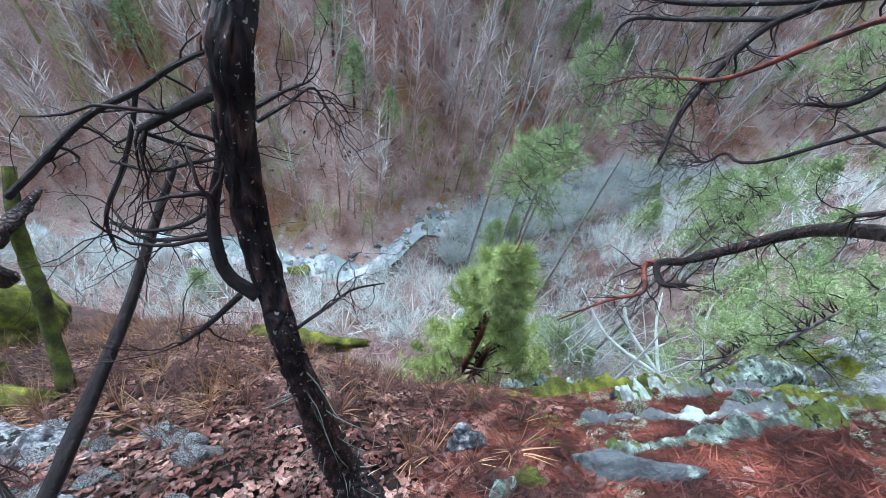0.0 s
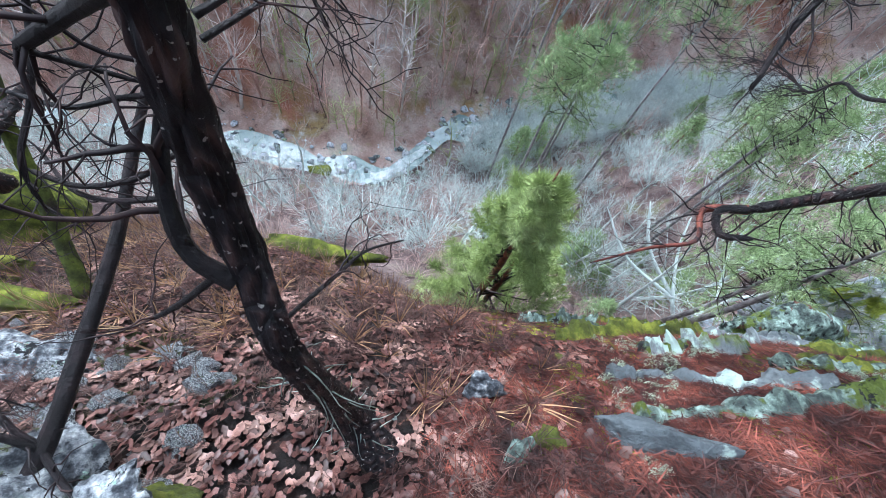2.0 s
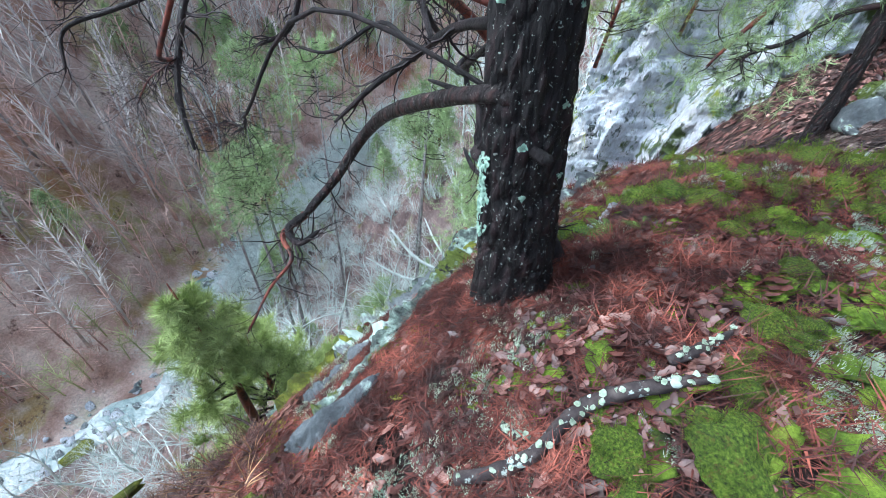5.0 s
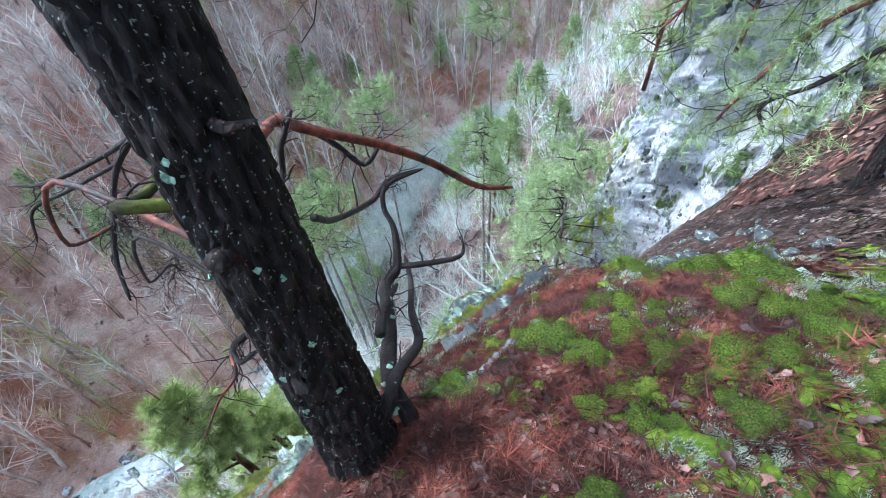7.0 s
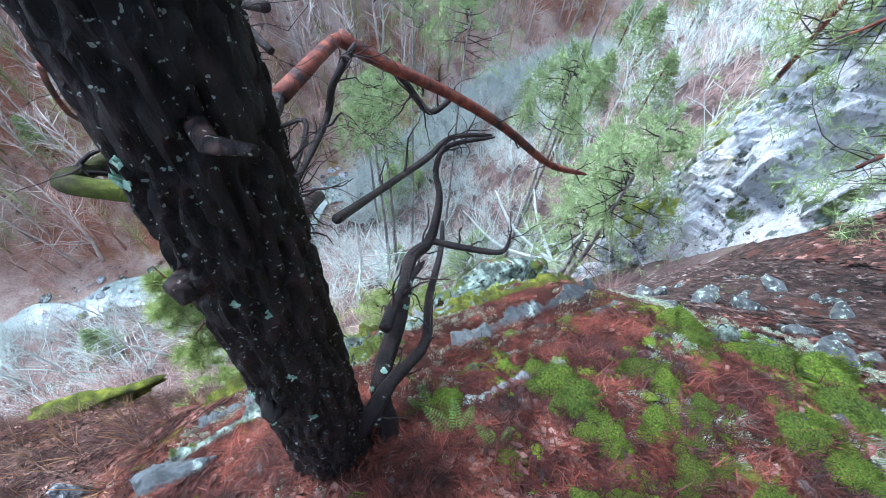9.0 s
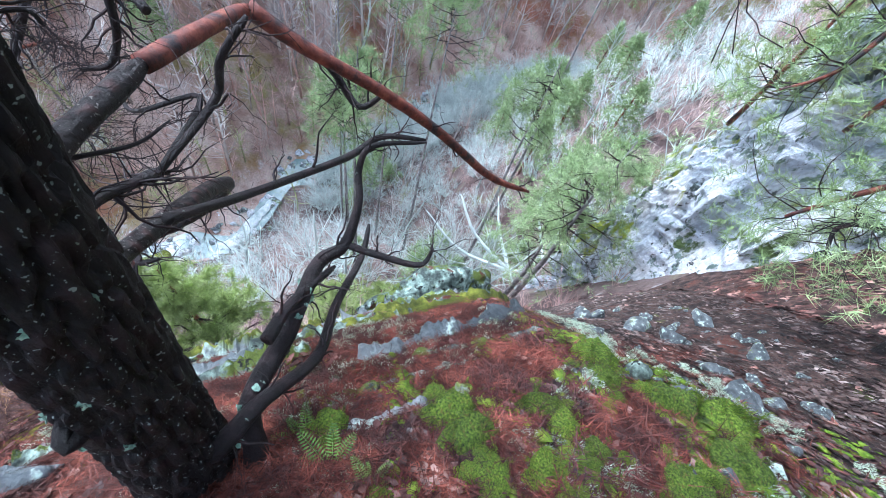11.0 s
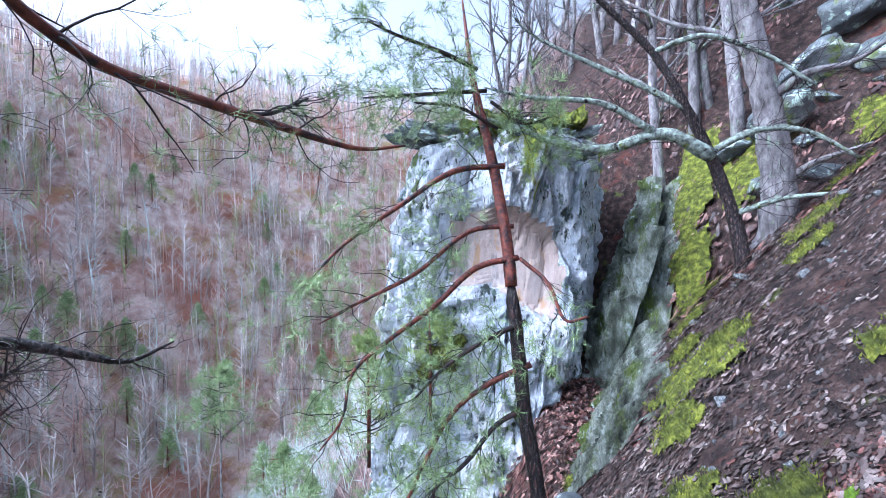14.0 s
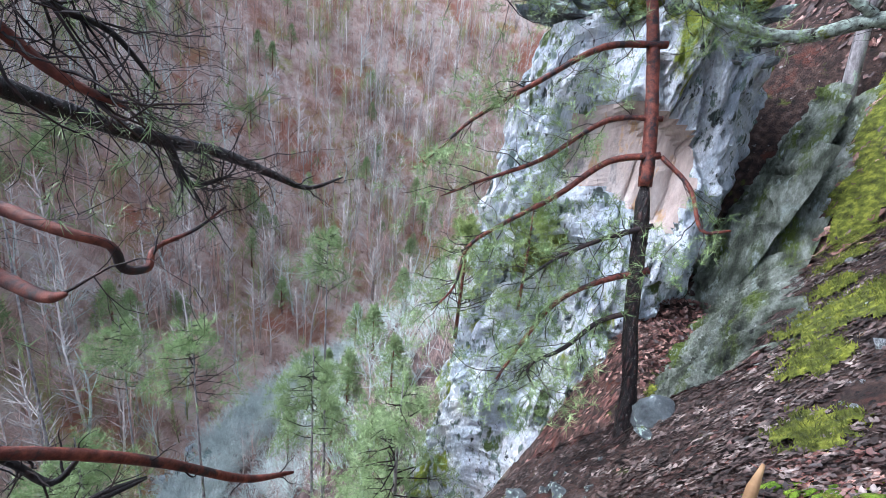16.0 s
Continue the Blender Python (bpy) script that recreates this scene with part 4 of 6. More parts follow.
WHITE_TOPS = [(8.8, 9.3, -4.5), (6.3, 8.5, -5.7), (6.5, 13.1, -6.6), (8.3, 6.6, -4.5), (10.9, 14.7, -6.7), (10.0, 7.9, -3.2), (9.1, 10.2, -2.9), (13.5, 9.0, -3.1), (10.8, 10.9, -4.7), (7.5, 9.1, -4.5), (9.1, 10.0, -4.5), (11.8, 11.1, -3.7), (1.6, 8.4, -7.4), (3.4, 9.7, -7.2), (9.7, 12.9, -9.8), (10.4, 11.2, -7.5), (11.3, 11.3, -6.3)]


def bark_trunk(rows, seg=72, per=26):
    """A trunk whose bark is broken into long plates with deep furrows."""
    pts, rad = smooth_path(rows, per)
    g = Geo()
    for k, (p, r) in enumerate(zip(pts, rad)):
        for j in range(seg):
            t = 2 * math.pi * j / seg
            d = Vector((math.cos(t), math.sin(t), 0))
            q = Vector((d.x * 2.9, d.y * 2.9, p.z * 4.5))
            c = noise.voronoi(q * 1.5 + Vector((0, 0, 0.4 * noise.noise(q))))[0]
            plate = min((c[1] - c[0]) * 0.09, 0.02)
            g.v.append(p + d * (r * 0.93 + plate * min(1, r / 0.1) + 0.006 * noise.noise(q * 6)))
    n = len(pts)
    g.f = [(k * seg + j, k * seg + (j + 1) % seg, (k + 1) * seg + (j + 1) % seg, (k + 1) * seg + j) for k in range(n - 1) for j in range(seg)]
    return g


def build_dead_tree():
    rng = random.Random(11)
    t = thing("dead_tree", "dead pine with black bark and bare broken branches", "tree")
    part("trunk", bark_trunk(DEAD_TRUNK[0], 44, 16), DEADBARK, t)
    g, ends = Geo(), []
    for rows in DEAD_LIMB:
        limb_part("limb", [(*q[:3], q[3] * (0.65 if rows is DEAD_LIMB[0] else 0.8)) for q in rows], WETBARK, t, 8)
        twigs_on(rows, rng, g, ends, 8, 0.16, 0.04, 1)
    tagged(part("twig_spray", g, TWIG, t), kind="stuff")
    lg = Geo()
    pts, rad = smooth_path(DEAD_TRUNK[0], 10)
    for k in range(60):
        j = rng.randint(2, 26)
        q = rand_dir(rng)
        grow(lg, pts[j] + q * rad[j], (q + Vector((0, 0, -1.2))).normalized(), rng.uniform(0.05, 0.2), 0.0022, 0, rng, 0.2, 0.5, 1, 3)
    tagged(part("frayed_bark", lg, LICHENBARK, t, "pale peeling bark fibres"), kind="stuff")
    t2 = thing("dead_sapling", "thin dead sapling leaning with bare side twigs", "tree")
    limb_part("trunk", POLE[0], WETBARK, t2, 8)
    g = Geo()
    for rows in POLE_LIMB:
        limb_part("limb", rows, WETBARK, t2, 6)
        twigs_on(rows, rng, g, [], 5, 0.14, 0.02, 1)
    tagged(part("twig_spray", g, TWIG, t2), kind="stuff")
    t3 = thing("mossy_snag", "leaning broken snag wrapped in green moss", "tree")
    limb_part("trunk", MOSSY_TRUNK[0], MOSSBARK, t3, 10, 0.3)
    for rows in MOSSY_LIMB:
        limb_part("limb", rows, DEADBARK, t3, 10, 0.5, "weathered grey splintered wood")


build_dead_tree()

TRUNK = [(1.5, 0.17, 0.3, 0.25), (1.505, 0.27, 0.65, 0.17), (1.512, 0.34, 0.95, 0.128), (1.518, 0.45, 1.4, 0.115), (1.527, 0.56, 1.9, 0.108), (1.53, 0.63, 2.2, 0.104),
         (1.5, 0.72, 2.6, 0.1), (1.4, 0.86, 3.3, 0.09), (1.3, 1.05, 4.6, 0.075), (1.25, 1.1, 6.5, 0.05), (1.25, 1.15, 8.5, 0.03)]


def lichen_patch(p, nrm, size, rng, geo):
    """Leafy lichen: overlapping small wavy lobes on bark or rock."""
    nrm = nrm.normalized()
    u = nrm.orthogonal().normalized()
    w = nrm.cross(u)
    for _ in range(int(60 * size / 0.05)):
        a, r = rng.uniform(0, 6.283), size * math.sqrt(rng.random())
        c = p + u * math.cos(a) * r * 0.7 + w * math.sin(a) * r + nrm * rng.uniform(0.0, 0.008)
        n0, s = len(geo.v), rng.uniform(0.0035, 0.009)
        geo.v.append(c + nrm * 0.006)
        for j in range(6):
            b = j * math.pi / 3 + rng.uniform(-0.3, 0.3)
            geo.v.append(c + (u * math.cos(b) + w * math.sin(b)) * s + nrm * rng.uniform(-0.002, 0.008))
        geo.f += [(n0, n0 + 1 + j, n0 + 1 + (j + 1) % 6) for j in range(6)]


def build_main_pine():
    rng = random.Random(5)
    t = thing("leaning_pine", "old pine with wet black bark on the rock edge", "tree")
    part("trunk", bark_trunk(TRUNK, 80, 34), BARK, t)
    g, ends = Geo(), []
    for k, rows in enumerate(PINE_LIMB):
        if k in (32, 34, 35):
            continue
        rows = [(*q[:3], q[3] * (0.4 if k > 30 else 0.72 if k == 0 else 0.82 if k == 13 else 0.65 if 21 <= k <= 25 else 1.0)) for q in rows]
        if k in (0, 9, 13, 16, 17, 20, 21, 22, 23, 24, 25, 29) or k > 30:
            z = rows[0][2] + (0.35 if k > 30 else -0.06)
            root = (float(np.interp(z, [q[2] for q in TRUNK], [q[0] for q in TRUNK])), float(np.interp(z, [q[2] for q in TRUNK], [q[1] for q in TRUNK])), z, rows[0][3] * 1.2)
            rise = [((root[0] * 0.35 + rows[0][0] * 0.65), (root[1] * 0.35 + rows[0][1] * 0.65), z + 0.1, rows[0][3] * 1.1)] if k > 30 else [tuple(0.5 * (root[q] + rows[0][q]) for q in range(4))] if k > 20 else []
            rows = [root] + rise + rows
        thick = max(r[3] for r in rows)
        if k == 0:
            limb_part("limb", rows[6:], REDBARK, t, 12, 0.12, "red outer bark")
            limb_part("limb", rows[:7], DARKRED, t, 12, 0.12)
            twigs_on(rows, rng, g, [], 30, 0.25, 0.0, 2, 0.45, 2, 0.0012, 0.005)
            continue
        if k == 13:
            limb_part("limb", rows[5:], REDBARK, t, 12, 0.12, "red outer bark")
            limb_part("limb", rows[:6], DARKRED, t, 12, 0.12)
            continue
        ob = limb_part("limb", rows, MOSSBARK if k == 17 else DARKRED if k in (13, 0, 21) else REDBARK if k in (14, 22, 24, 25, 29, 31) else WETBARK, t, 12 if thick > 0.03 else 8, 0.1)
        some = []
        if k not in (13, 16):
            twigs_on(rows, rng, g, some, 22 if k in (0, 2, 3, 4) else 8 if k < 21 else 16 if k in (29, 30) else 6 if k in (24, 25) else 20 if k < 31 else 40, 0.2 if k < 21 else 0.3, 0.0, 2, 0.2 if k < 31 else 0.55, 2 if k < 21 else 3, 0.0012 if k < 31 else 0.002, 0.006 if k < 21 else 0.004)
        ends += [e for e in some if rng.random() < (0.0 if k < 21 or k > 30 else 0.2 if k in (29, 30) else 0.05)]
    tagged(part("twig_spray", g, TWIG, t), kind="stuff")
    ng = Geo()
    needle_tufts(ng, ends, rng, 0.05, 16, 0.0012)
    tagged(part("needles", ng, NEEDLE, t), kind="stuff")
    lg = Geo()
    for q in range(11):
        z = 1.34 - 0.028 * q
        a = math.radians(146 + rng.uniform(-16, 16))
        nrm = Vector((math.cos(a), math.sin(a), 0))
        lichen_patch(Vector((1.515, 0.34 + 0.235 * (z - 0.95), z)) + nrm * 0.122, nrm, rng.uniform(0.02, 0.042), rng, lg)
    for q in range(16):
        z = rng.uniform(0.9, 2.1)
        a = math.radians(rng.uniform(120, 330))
        nrm = Vector((math.cos(a), math.sin(a), 0))
        lichen_patch(Vector((1.515, 0.34 + 0.235 * (z - 0.95), z)) + nrm * (0.132 - 0.012 * z), nrm, rng.uniform(0.004, 0.012), rng, lg)
    stem, rad = smooth_path(PINE_LIMB[9], 8)
    for q in range(34):
        k = rng.randint(2, len(stem) // 2 - 2)
        nrm = Vector((rng.uniform(-1, 0.6), rng.uniform(-1, 0.2), rng.uniform(-0.3, 0.6))).normalized()
        lichen_patch(stem[k] + nrm * rad[k] * 0.9, nrm, 0.012, rng, lg)
    tagged(part("lichen", lg, LICHEN, t, "pale mint-green leafy lichen"), kind="stuff")
    # broken stub
    sg = Geo()
    sg.tube([Vector((1.53, 0.6, 2.12)), Vector((1.58, 0.47, 2.13)), Vector((1.63, 0.44, 2.14))], [0.018, 0.014, 0.008], 8, 0.3, rng)
    part("stub", sg, DEADBARK, t, "broken branch stub")


build_main_pine()


def build_second_pine():
    rng = random.Random(9)
    t = thing("slender_pine", "slender pine with orange-red bark leaning over the slope", "tree")
    rows = PINE2_TRUNK[0]
    limb_part("trunk", rows[4:], REDBARK, t, 14, 0.12)
    foot = rows[0]
    rows = [(foot[0] - 0.02, foot[1] - 0.05, foot[2] - 0.6, foot[3] * 1.1)] + rows
    limb_part("trunk_base", [(*r[:3], r[3] * 1.02) for r in rows[:6]], DARKRED, t, 14, 0.2, "dark furrowed lower bark")
    g, ends = Geo(), []
    for k, rows in enumerate(PINE2_LIMB):
        limb_part("limb", rows, REDBARK if rng.random() < 0.5 else TWIG, t, 6)
        twigs_on(rows, rng, g, ends, 4 if k == 6 else 20, 0.6, 0.03, 2, 0.15, 3, 0.004)
    tagged(part("twig_spray", g, TWIG, t), kind="stuff")
    ng = Geo()
    needle_tufts(ng, [e for e in ends if rng.random() < 0.5], rng, 0.11, 14, 0.0028)
    tagged(part("needles", ng, NEEDLE, t), kind="stuff")


build_second_pine()


def build_right_trees():
    rng = random.Random(21)
    for name, label, trunk, limbs, m in (("lichened_oak", "crooked leafless oak with mint lichen on its limbs", OAK_TRUNK, OAK_LIMB, LICHENBARK),
                                         ("grey_tree", "leafless tree with smooth grey bark on the slope", GREY_TRUNK, GREY_LIMB, GREYBARK),
                                         ("pale_sapling", "small leafless tree white with lichen on the steep slope", PALE_TRUNK, PALE_LIMB, WHITEBRUSH)):
        t = thing(name, label, "tree")
        foot = trunk[0][0]
        trunk = [[(foot[0], foot[1], min(foot[2], gz(foot[0], foot[1])) - 0.4, foot[3] * 1.2)] + list(trunk[0])]
        slim = 0.8 if name == "pale_sapling" else 0.8
        limb_part("trunk", [(*r[:3], r[3] * slim * (0.72 if name == "lichened_oak" else 1.0)) for r in trunk[0]], DEADBARK if name == "lichened_oak" else m, t, 12, 0.25)
        g = Geo()
        small = name == "pale_sapling"
        for rows in limbs:
            limb_part("limb", [(*r[:3], r[3] * slim) for r in rows], m, t, 8, 0.2)
            twigs_on(rows, rng, g, [], 22, 0.55 if small else 1.0, 0.0, 2, 0.1, 3, 0.006 if small else 0.004)
        twigs_on(trunk[0], rng, g, [], 14, 0.4 if small else 1.0, 0.0, 2, 0.3, 3, 0.004)
        tagged(part("twig_spray", g, WHITEBRUSH if small else TWIG, t), kind="stuff")


build_right_trees()


def young_pine(name, at, height, width, seed, label, tufts=14):
    """A small bushy pine: a stem, whorls of boughs and many needle tufts."""
    rng = random.Random(seed)
    t = thing(name, label, "tree", "young pines on the slope", at=at)
    g, w, ends = Geo(), Geo(), []
    g.tube([Vector((0, 0, -0.3)), Vector((0.03, 0, height * 0.5)), Vector((0, 0.02, height))], [height * 0.018, height * 0.012, 0.004], 6)
    for k in range(int(10 + height * 9)):
        u = rng.uniform(0.05, 0.97)
        a = rng.uniform(0, 6.283)
        d = Vector((math.cos(a), math.sin(a), rng.uniform(0.1, 0.6)))
        grow(w, Vector((0, 0, height * u)), d.normalized(), width * (1.08 - u) * rng.uniform(0.6, 1.1), height * 0.006, 2, rng, -0.06, 0.5, 4, 4, ends)
    part("trunk", g, REDBARK, t)
    tagged(part("bough_spray", w, TWIG, t), kind="stuff")
    n = Geo()
    needle_tufts(n, ends, rng, 0.06 * height ** 0.5, tufts, 0.0016 * height ** 0.5)
    tagged(part("needles", n, FRESHNEEDLE, t), kind="stuff")
    return t


young_pine("young_pine", (0.5, 1.75, gz(0.5, 1.75)), max(1.0, 0.05 - gz(0.5, 1.75)), 0.62, 23, "bushy young pine with fresh green needles on the slope", 30)
young_pine("young_pine", (0.75, 2.0, gz(0.75, 2.0)), max(0.9, -0.9 - gz(0.75, 2.0)), 0.7, 3, "small bushy pine with light green needles", 26)


def tall_pines():
    """Slim pines that rise from the gorge, with their green crowns near eye level."""
    rng = random.Random(88)
    crowns = []
    for k in range(4):
        w, n, ends = Geo(), Geo(), []
        for q in range(34):
            u = rng.random()
            a = rng.uniform(0, 6.283)
            d = Vector((math.cos(a), math.sin(a), rng.uniform(-0.1, 0.4))).normalized()
            grow(w, Vector((0, 0, -3.2 * u)), d, rng.uniform(0.5, 1.0) * (0.6 + 1.5 * u), 0.022, 2, rng, -0.02, 0.6, 4, 3, ends)
        needle_tufts(n, ends, rng, 0.17, 11, 0.006)
        crowns.append((w.mesh("bough_spray", TWIG), n.mesh("needles", NEEDLE)))
    for x, y, z in PINE_TOPS:
        g = gz(x, y)
        t = thing("tall_pine", "slim pine rising from the gorge with a soft green crown", "tree", "tall pines in the gorge", at=(x, y, z))
        tr = Geo()
        h = max(3.5, z - g)
        tr.tube([Vector((0.3, 0.2, -h - 0.4)), Vector((0.15, 0.0, -h * 0.6)), Vector((0, 0, -h * 0.25)), Vector((0, 0, 0.3))], [0.11, 0.08, 0.045, 0.012], 7)
        part("trunk", tr, GREYBARK, t)
        for name, me in zip(("bough_spray", "needles"), rng.choice(crowns)):
            tagged(part(name, me, None, t), kind="stuff")


tall_pines()
young_pine("young_pine", (2.3, 4.2, gz(2.3, 4.2)), 3.6, 1.0, 4, "small bushy pine with light green needles", 20)
young_pine("young_pine", (9.4, 4.4, -1.6), 2.6, 1.1, 14, "small pine rooted on a cliff ledge", 20)
young_pine("young_pine", (9.9, 3.2, -0.6), 2.2, 1.0, 15, "small pine rooted on a cliff ledge", 20)
young_pine("young_pine", (3.6, 4.9, gz(3.6, 4.9)), 3.4, 1.0, 6, "small bushy pine with light green needles", 20)


# ---- woods: leafless trees, shared meshes ----
def bare_tree_meshes(seed, height, twiggy=4):
    rng = random.Random(seed)
    g, c = Geo(), Geo()
    p, d, pts, rad = Vector((0, 0, -0.5)), Vector((rng.uniform(-.12, .12), rng.uniform(-.12, .12), 1)).normalized(), [], []
    for k in range(8):
        pts.append(p.copy())
        rad.append(height * 0.016 * (1 - k / 8.5))
        p = p + d * height / 7.5
        d = (d + rand_dir(rng) * 0.12 + Vector((0, 0, 0.05))).normalized()
    g.tube(pts, rad, 6)
    for k in range(13):
        j = rng.randint(2, 7)
        a = rng.uniform(0, 6.283)
        q = Vector((math.cos(a), math.sin(a), rng.uniform(0.4, 1.3))).normalized()
        grow(c, pts[j], q, height * rng.uniform(0.16, 0.34), rad[j] * 0.5, 2, rng, -0.03, 0.5, twiggy, 3, None, 3)
    return g, c


WOODS = []
for k in range(6):
    g, c = bare_tree_meshes(40 + k, 10.0)
    WOODS.append((g, c))


def scatter_trees():
    rng = random.Random(77)
    variants = []
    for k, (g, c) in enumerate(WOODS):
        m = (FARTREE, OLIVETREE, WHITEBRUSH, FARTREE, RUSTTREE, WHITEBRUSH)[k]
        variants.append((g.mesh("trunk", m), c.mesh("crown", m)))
    spots = []
    while len(spots) < 230:
        x, y = rng.uniform(-40, 75), rng.uniform(26, 95)
        yr = np.interp(x, RIVER_X, RIVER_Y)
        if y < yr + 4 or rng.random() > 1.2 - (y - yr) / 110:
            continue
        spots.append((x, y, rng.uniform(0.75, 1.25)))
    for _ in range(150):
        x = rng.uniform(-30, 60)
        y = np.interp(x, RIVER_X, RIVER_Y) - rng.uniform(2.5, 18 + max(0, x) * 0.3)
        spots.append((x, y, rng.uniform(0.3, 0.7)))
    spots = [(*q, None) for q in spots] + [(x, y, min(0.7, max(0.4, (z - gz(x, y)) / 7.5)), 1) for x, y, z in WHITE_TOPS]
    for x, y, s, pale in spots:
        k = rng.choice((2, 5)) if pale else rng.randrange(6) if y > 24 else rng.choice((2, 2, 0))
        t = thing("bare_tree", "leafless winter tree with pale grey branches", "tree", "leafless trees in the gorge")
        for name, me in zip(("trunk", "crown"), variants[k]):
            part(name, me, None, t)
        t.matrix_world = pose(x, y, gz(x, y) - 0.2, rng.uniform(-4, 4), rng.uniform(-4, 4), rng.uniform(0, 360)) @ Matrix.Scale(s, 4)


scatter_trees()


def merged(name, protos, places, material, label, category, drape=False):
    """Many copies of small forms joined into one mesh, for what nobody could count; drape lays them along the slope."""
    vs, fs, off = [], [], 0
    data = [(np.array([tuple(p) for p in g.v]), np.array([(f[0], f[1], f[2]) for f in g.f] + [(f[0], f[2], f[3]) for f in g.f if len(f) > 3])) for g in protos]
    px, py = np.array([p[1] for p in places]), np.array([p[2] for p in places])
    gx = (ground_z(px + 0.06, py) - ground_z(px - 0.06, py)) / 0.12
    gy = (ground_z(px, py + 0.06) - ground_z(px, py - 0.06)) / 0.12
    lean = np.random.RandomState(7).normal(0, 0.35, (2, len(places)))
    gx, gy = gx + lean[0], gy + lean[1]
    for row, (k, x, y, z, s, a, sz) in enumerate(places):
        v, f = data[k]
        c, d = math.cos(a), math.sin(a)
        q = np.stack([v[:, 0] * c - v[:, 1] * d, v[:, 0] * d + v[:, 1] * c, v[:, 2] * sz], 1) * s
        if drape:
            q[:, 2] += np.clip(gx[row], -1.5, 1.5) * q[:, 0] + np.clip(gy[row], -1.5, 1.5) * q[:, 1]
        q = q + (x, y, z)
        vs.append(q)
        fs.append(f + off)
        off += len(q)
    v, f = np.concatenate(vs), np.concatenate(fs)
    me = bpy.data.meshes.new(name)
    me.vertices.add(len(v))
    me.vertices.foreach_set("co", v.astype(np.float32).ravel())
    me.loops.add(f.size)
    me.loops.foreach_set("vertex_index", f.astype(np.int32).ravel())
    me.polygons.add(len(f))
    me.polygons.foreach_set("loop_start", np.arange(0, f.size, 3, dtype=np.int32))
    me.polygons.foreach_set("loop_total", np.full(len(f), 3, dtype=np.int32))
    me.update(calc_edges=True)
    me.validate()
    me.materials.append(material)
    return tagged(new(name, me), label, category, kind="stuff")


def cone(g, p, e, r, rng):
    """A twig as a three-sided spike."""
    d = e - p
    u = d.orthogonal().normalized() * r
    w = d.normalized().cross(u)
    n0 = len(g.v)
    g.v += [p + u, p - u * 0.5 + w * 0.87, p - u * 0.5 - w * 0.87, e]
    g.f += [(n0, n0 + 1, n0 + 3), (n0 + 1, n0 + 2, n0 + 3), (n0 + 2, n0, n0 + 3)]


def thin_tree(seed, n=30, h=9.0, spread=0.25):
    """A cheap leafless tree for the far woods."""
    rng = random.Random(seed)
    g = Geo()
    top = Vector((rng.uniform(-.6, .6), rng.uniform(-.6, .6), h))
    g.tube([Vector((0, 0, -0.6)), top * 0.5, top], [h * 0.015, h * 0.011, 0.03], 3)
    for _ in range(n):
        u = rng.uniform(0.25, 0.95)
        a = rng.uniform(0, 6.283)
        p = top * u
        e = p + Vector((math.cos(a), math.sin(a), rng.uniform(0.5, 1.6))) * h * spread * rng.uniform(0.4, 1) * (1.1 - u * 0.6)
        cone(g, p, e, h * 0.005, rng)
        for _ in range(2):
            b = p.lerp(e, rng.uniform(0.3, 0.9))
            cone(g, b, b + ((e - p).normalized() + rand_dir(rng) * 0.8) * h * 0.07, h * 0.002, rng)
    return g


def shrub(seed, n=14, h=1.6):
    rng = random.Random(seed)
    g = Geo()
    for _ in range(n):
        a = rng.uniform(0, 6.283)
        d = Vector((math.cos(a) * 0.6, math.sin(a) * 0.6, rng.uniform(0.6, 1.4))).normalized()
        p = d * h * rng.uniform(0.5, 1.0)
        cone(g, Vector((0, 0, -0.1)), p, 0.011 * h, rng)
        for _ in range(4):
            b = p * rng.uniform(0.3, 0.85)
            cone(g, b, b + (d + rand_dir(rng) * 0.9).normalized() * h * rng.uniform(0.2, 0.4), 0.006 * h, rng)
    return g


def far_places(rng, n, y0, y1, x0=-110, x1=150, s=(0.7, 1.3), kinds=4):
    out = []
    while len(out) < n:
        x = rng.uniform(x0, x1)
        y = np.interp(x, RIVER_X, RIVER_Y) + y0 + (y1 - y0) * rng.random()
        out.append((rng.randrange(kinds), x, y, gz(x, y) - 0.2, rng.uniform(*s), rng.uniform(0, 6.283), rng.uniform(0.85, 1.15)))
    return out


rngw = random.Random(301)
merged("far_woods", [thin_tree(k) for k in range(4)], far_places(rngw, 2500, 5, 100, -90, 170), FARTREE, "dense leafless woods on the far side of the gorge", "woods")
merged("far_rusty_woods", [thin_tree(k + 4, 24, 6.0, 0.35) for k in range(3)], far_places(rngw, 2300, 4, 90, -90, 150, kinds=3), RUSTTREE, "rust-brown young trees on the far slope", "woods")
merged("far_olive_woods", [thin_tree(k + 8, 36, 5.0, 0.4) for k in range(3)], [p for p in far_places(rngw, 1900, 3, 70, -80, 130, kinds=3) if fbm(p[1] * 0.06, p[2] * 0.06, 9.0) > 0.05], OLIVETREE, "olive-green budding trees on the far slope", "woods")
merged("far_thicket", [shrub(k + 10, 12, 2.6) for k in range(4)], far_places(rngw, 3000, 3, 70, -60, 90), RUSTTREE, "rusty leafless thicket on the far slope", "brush")


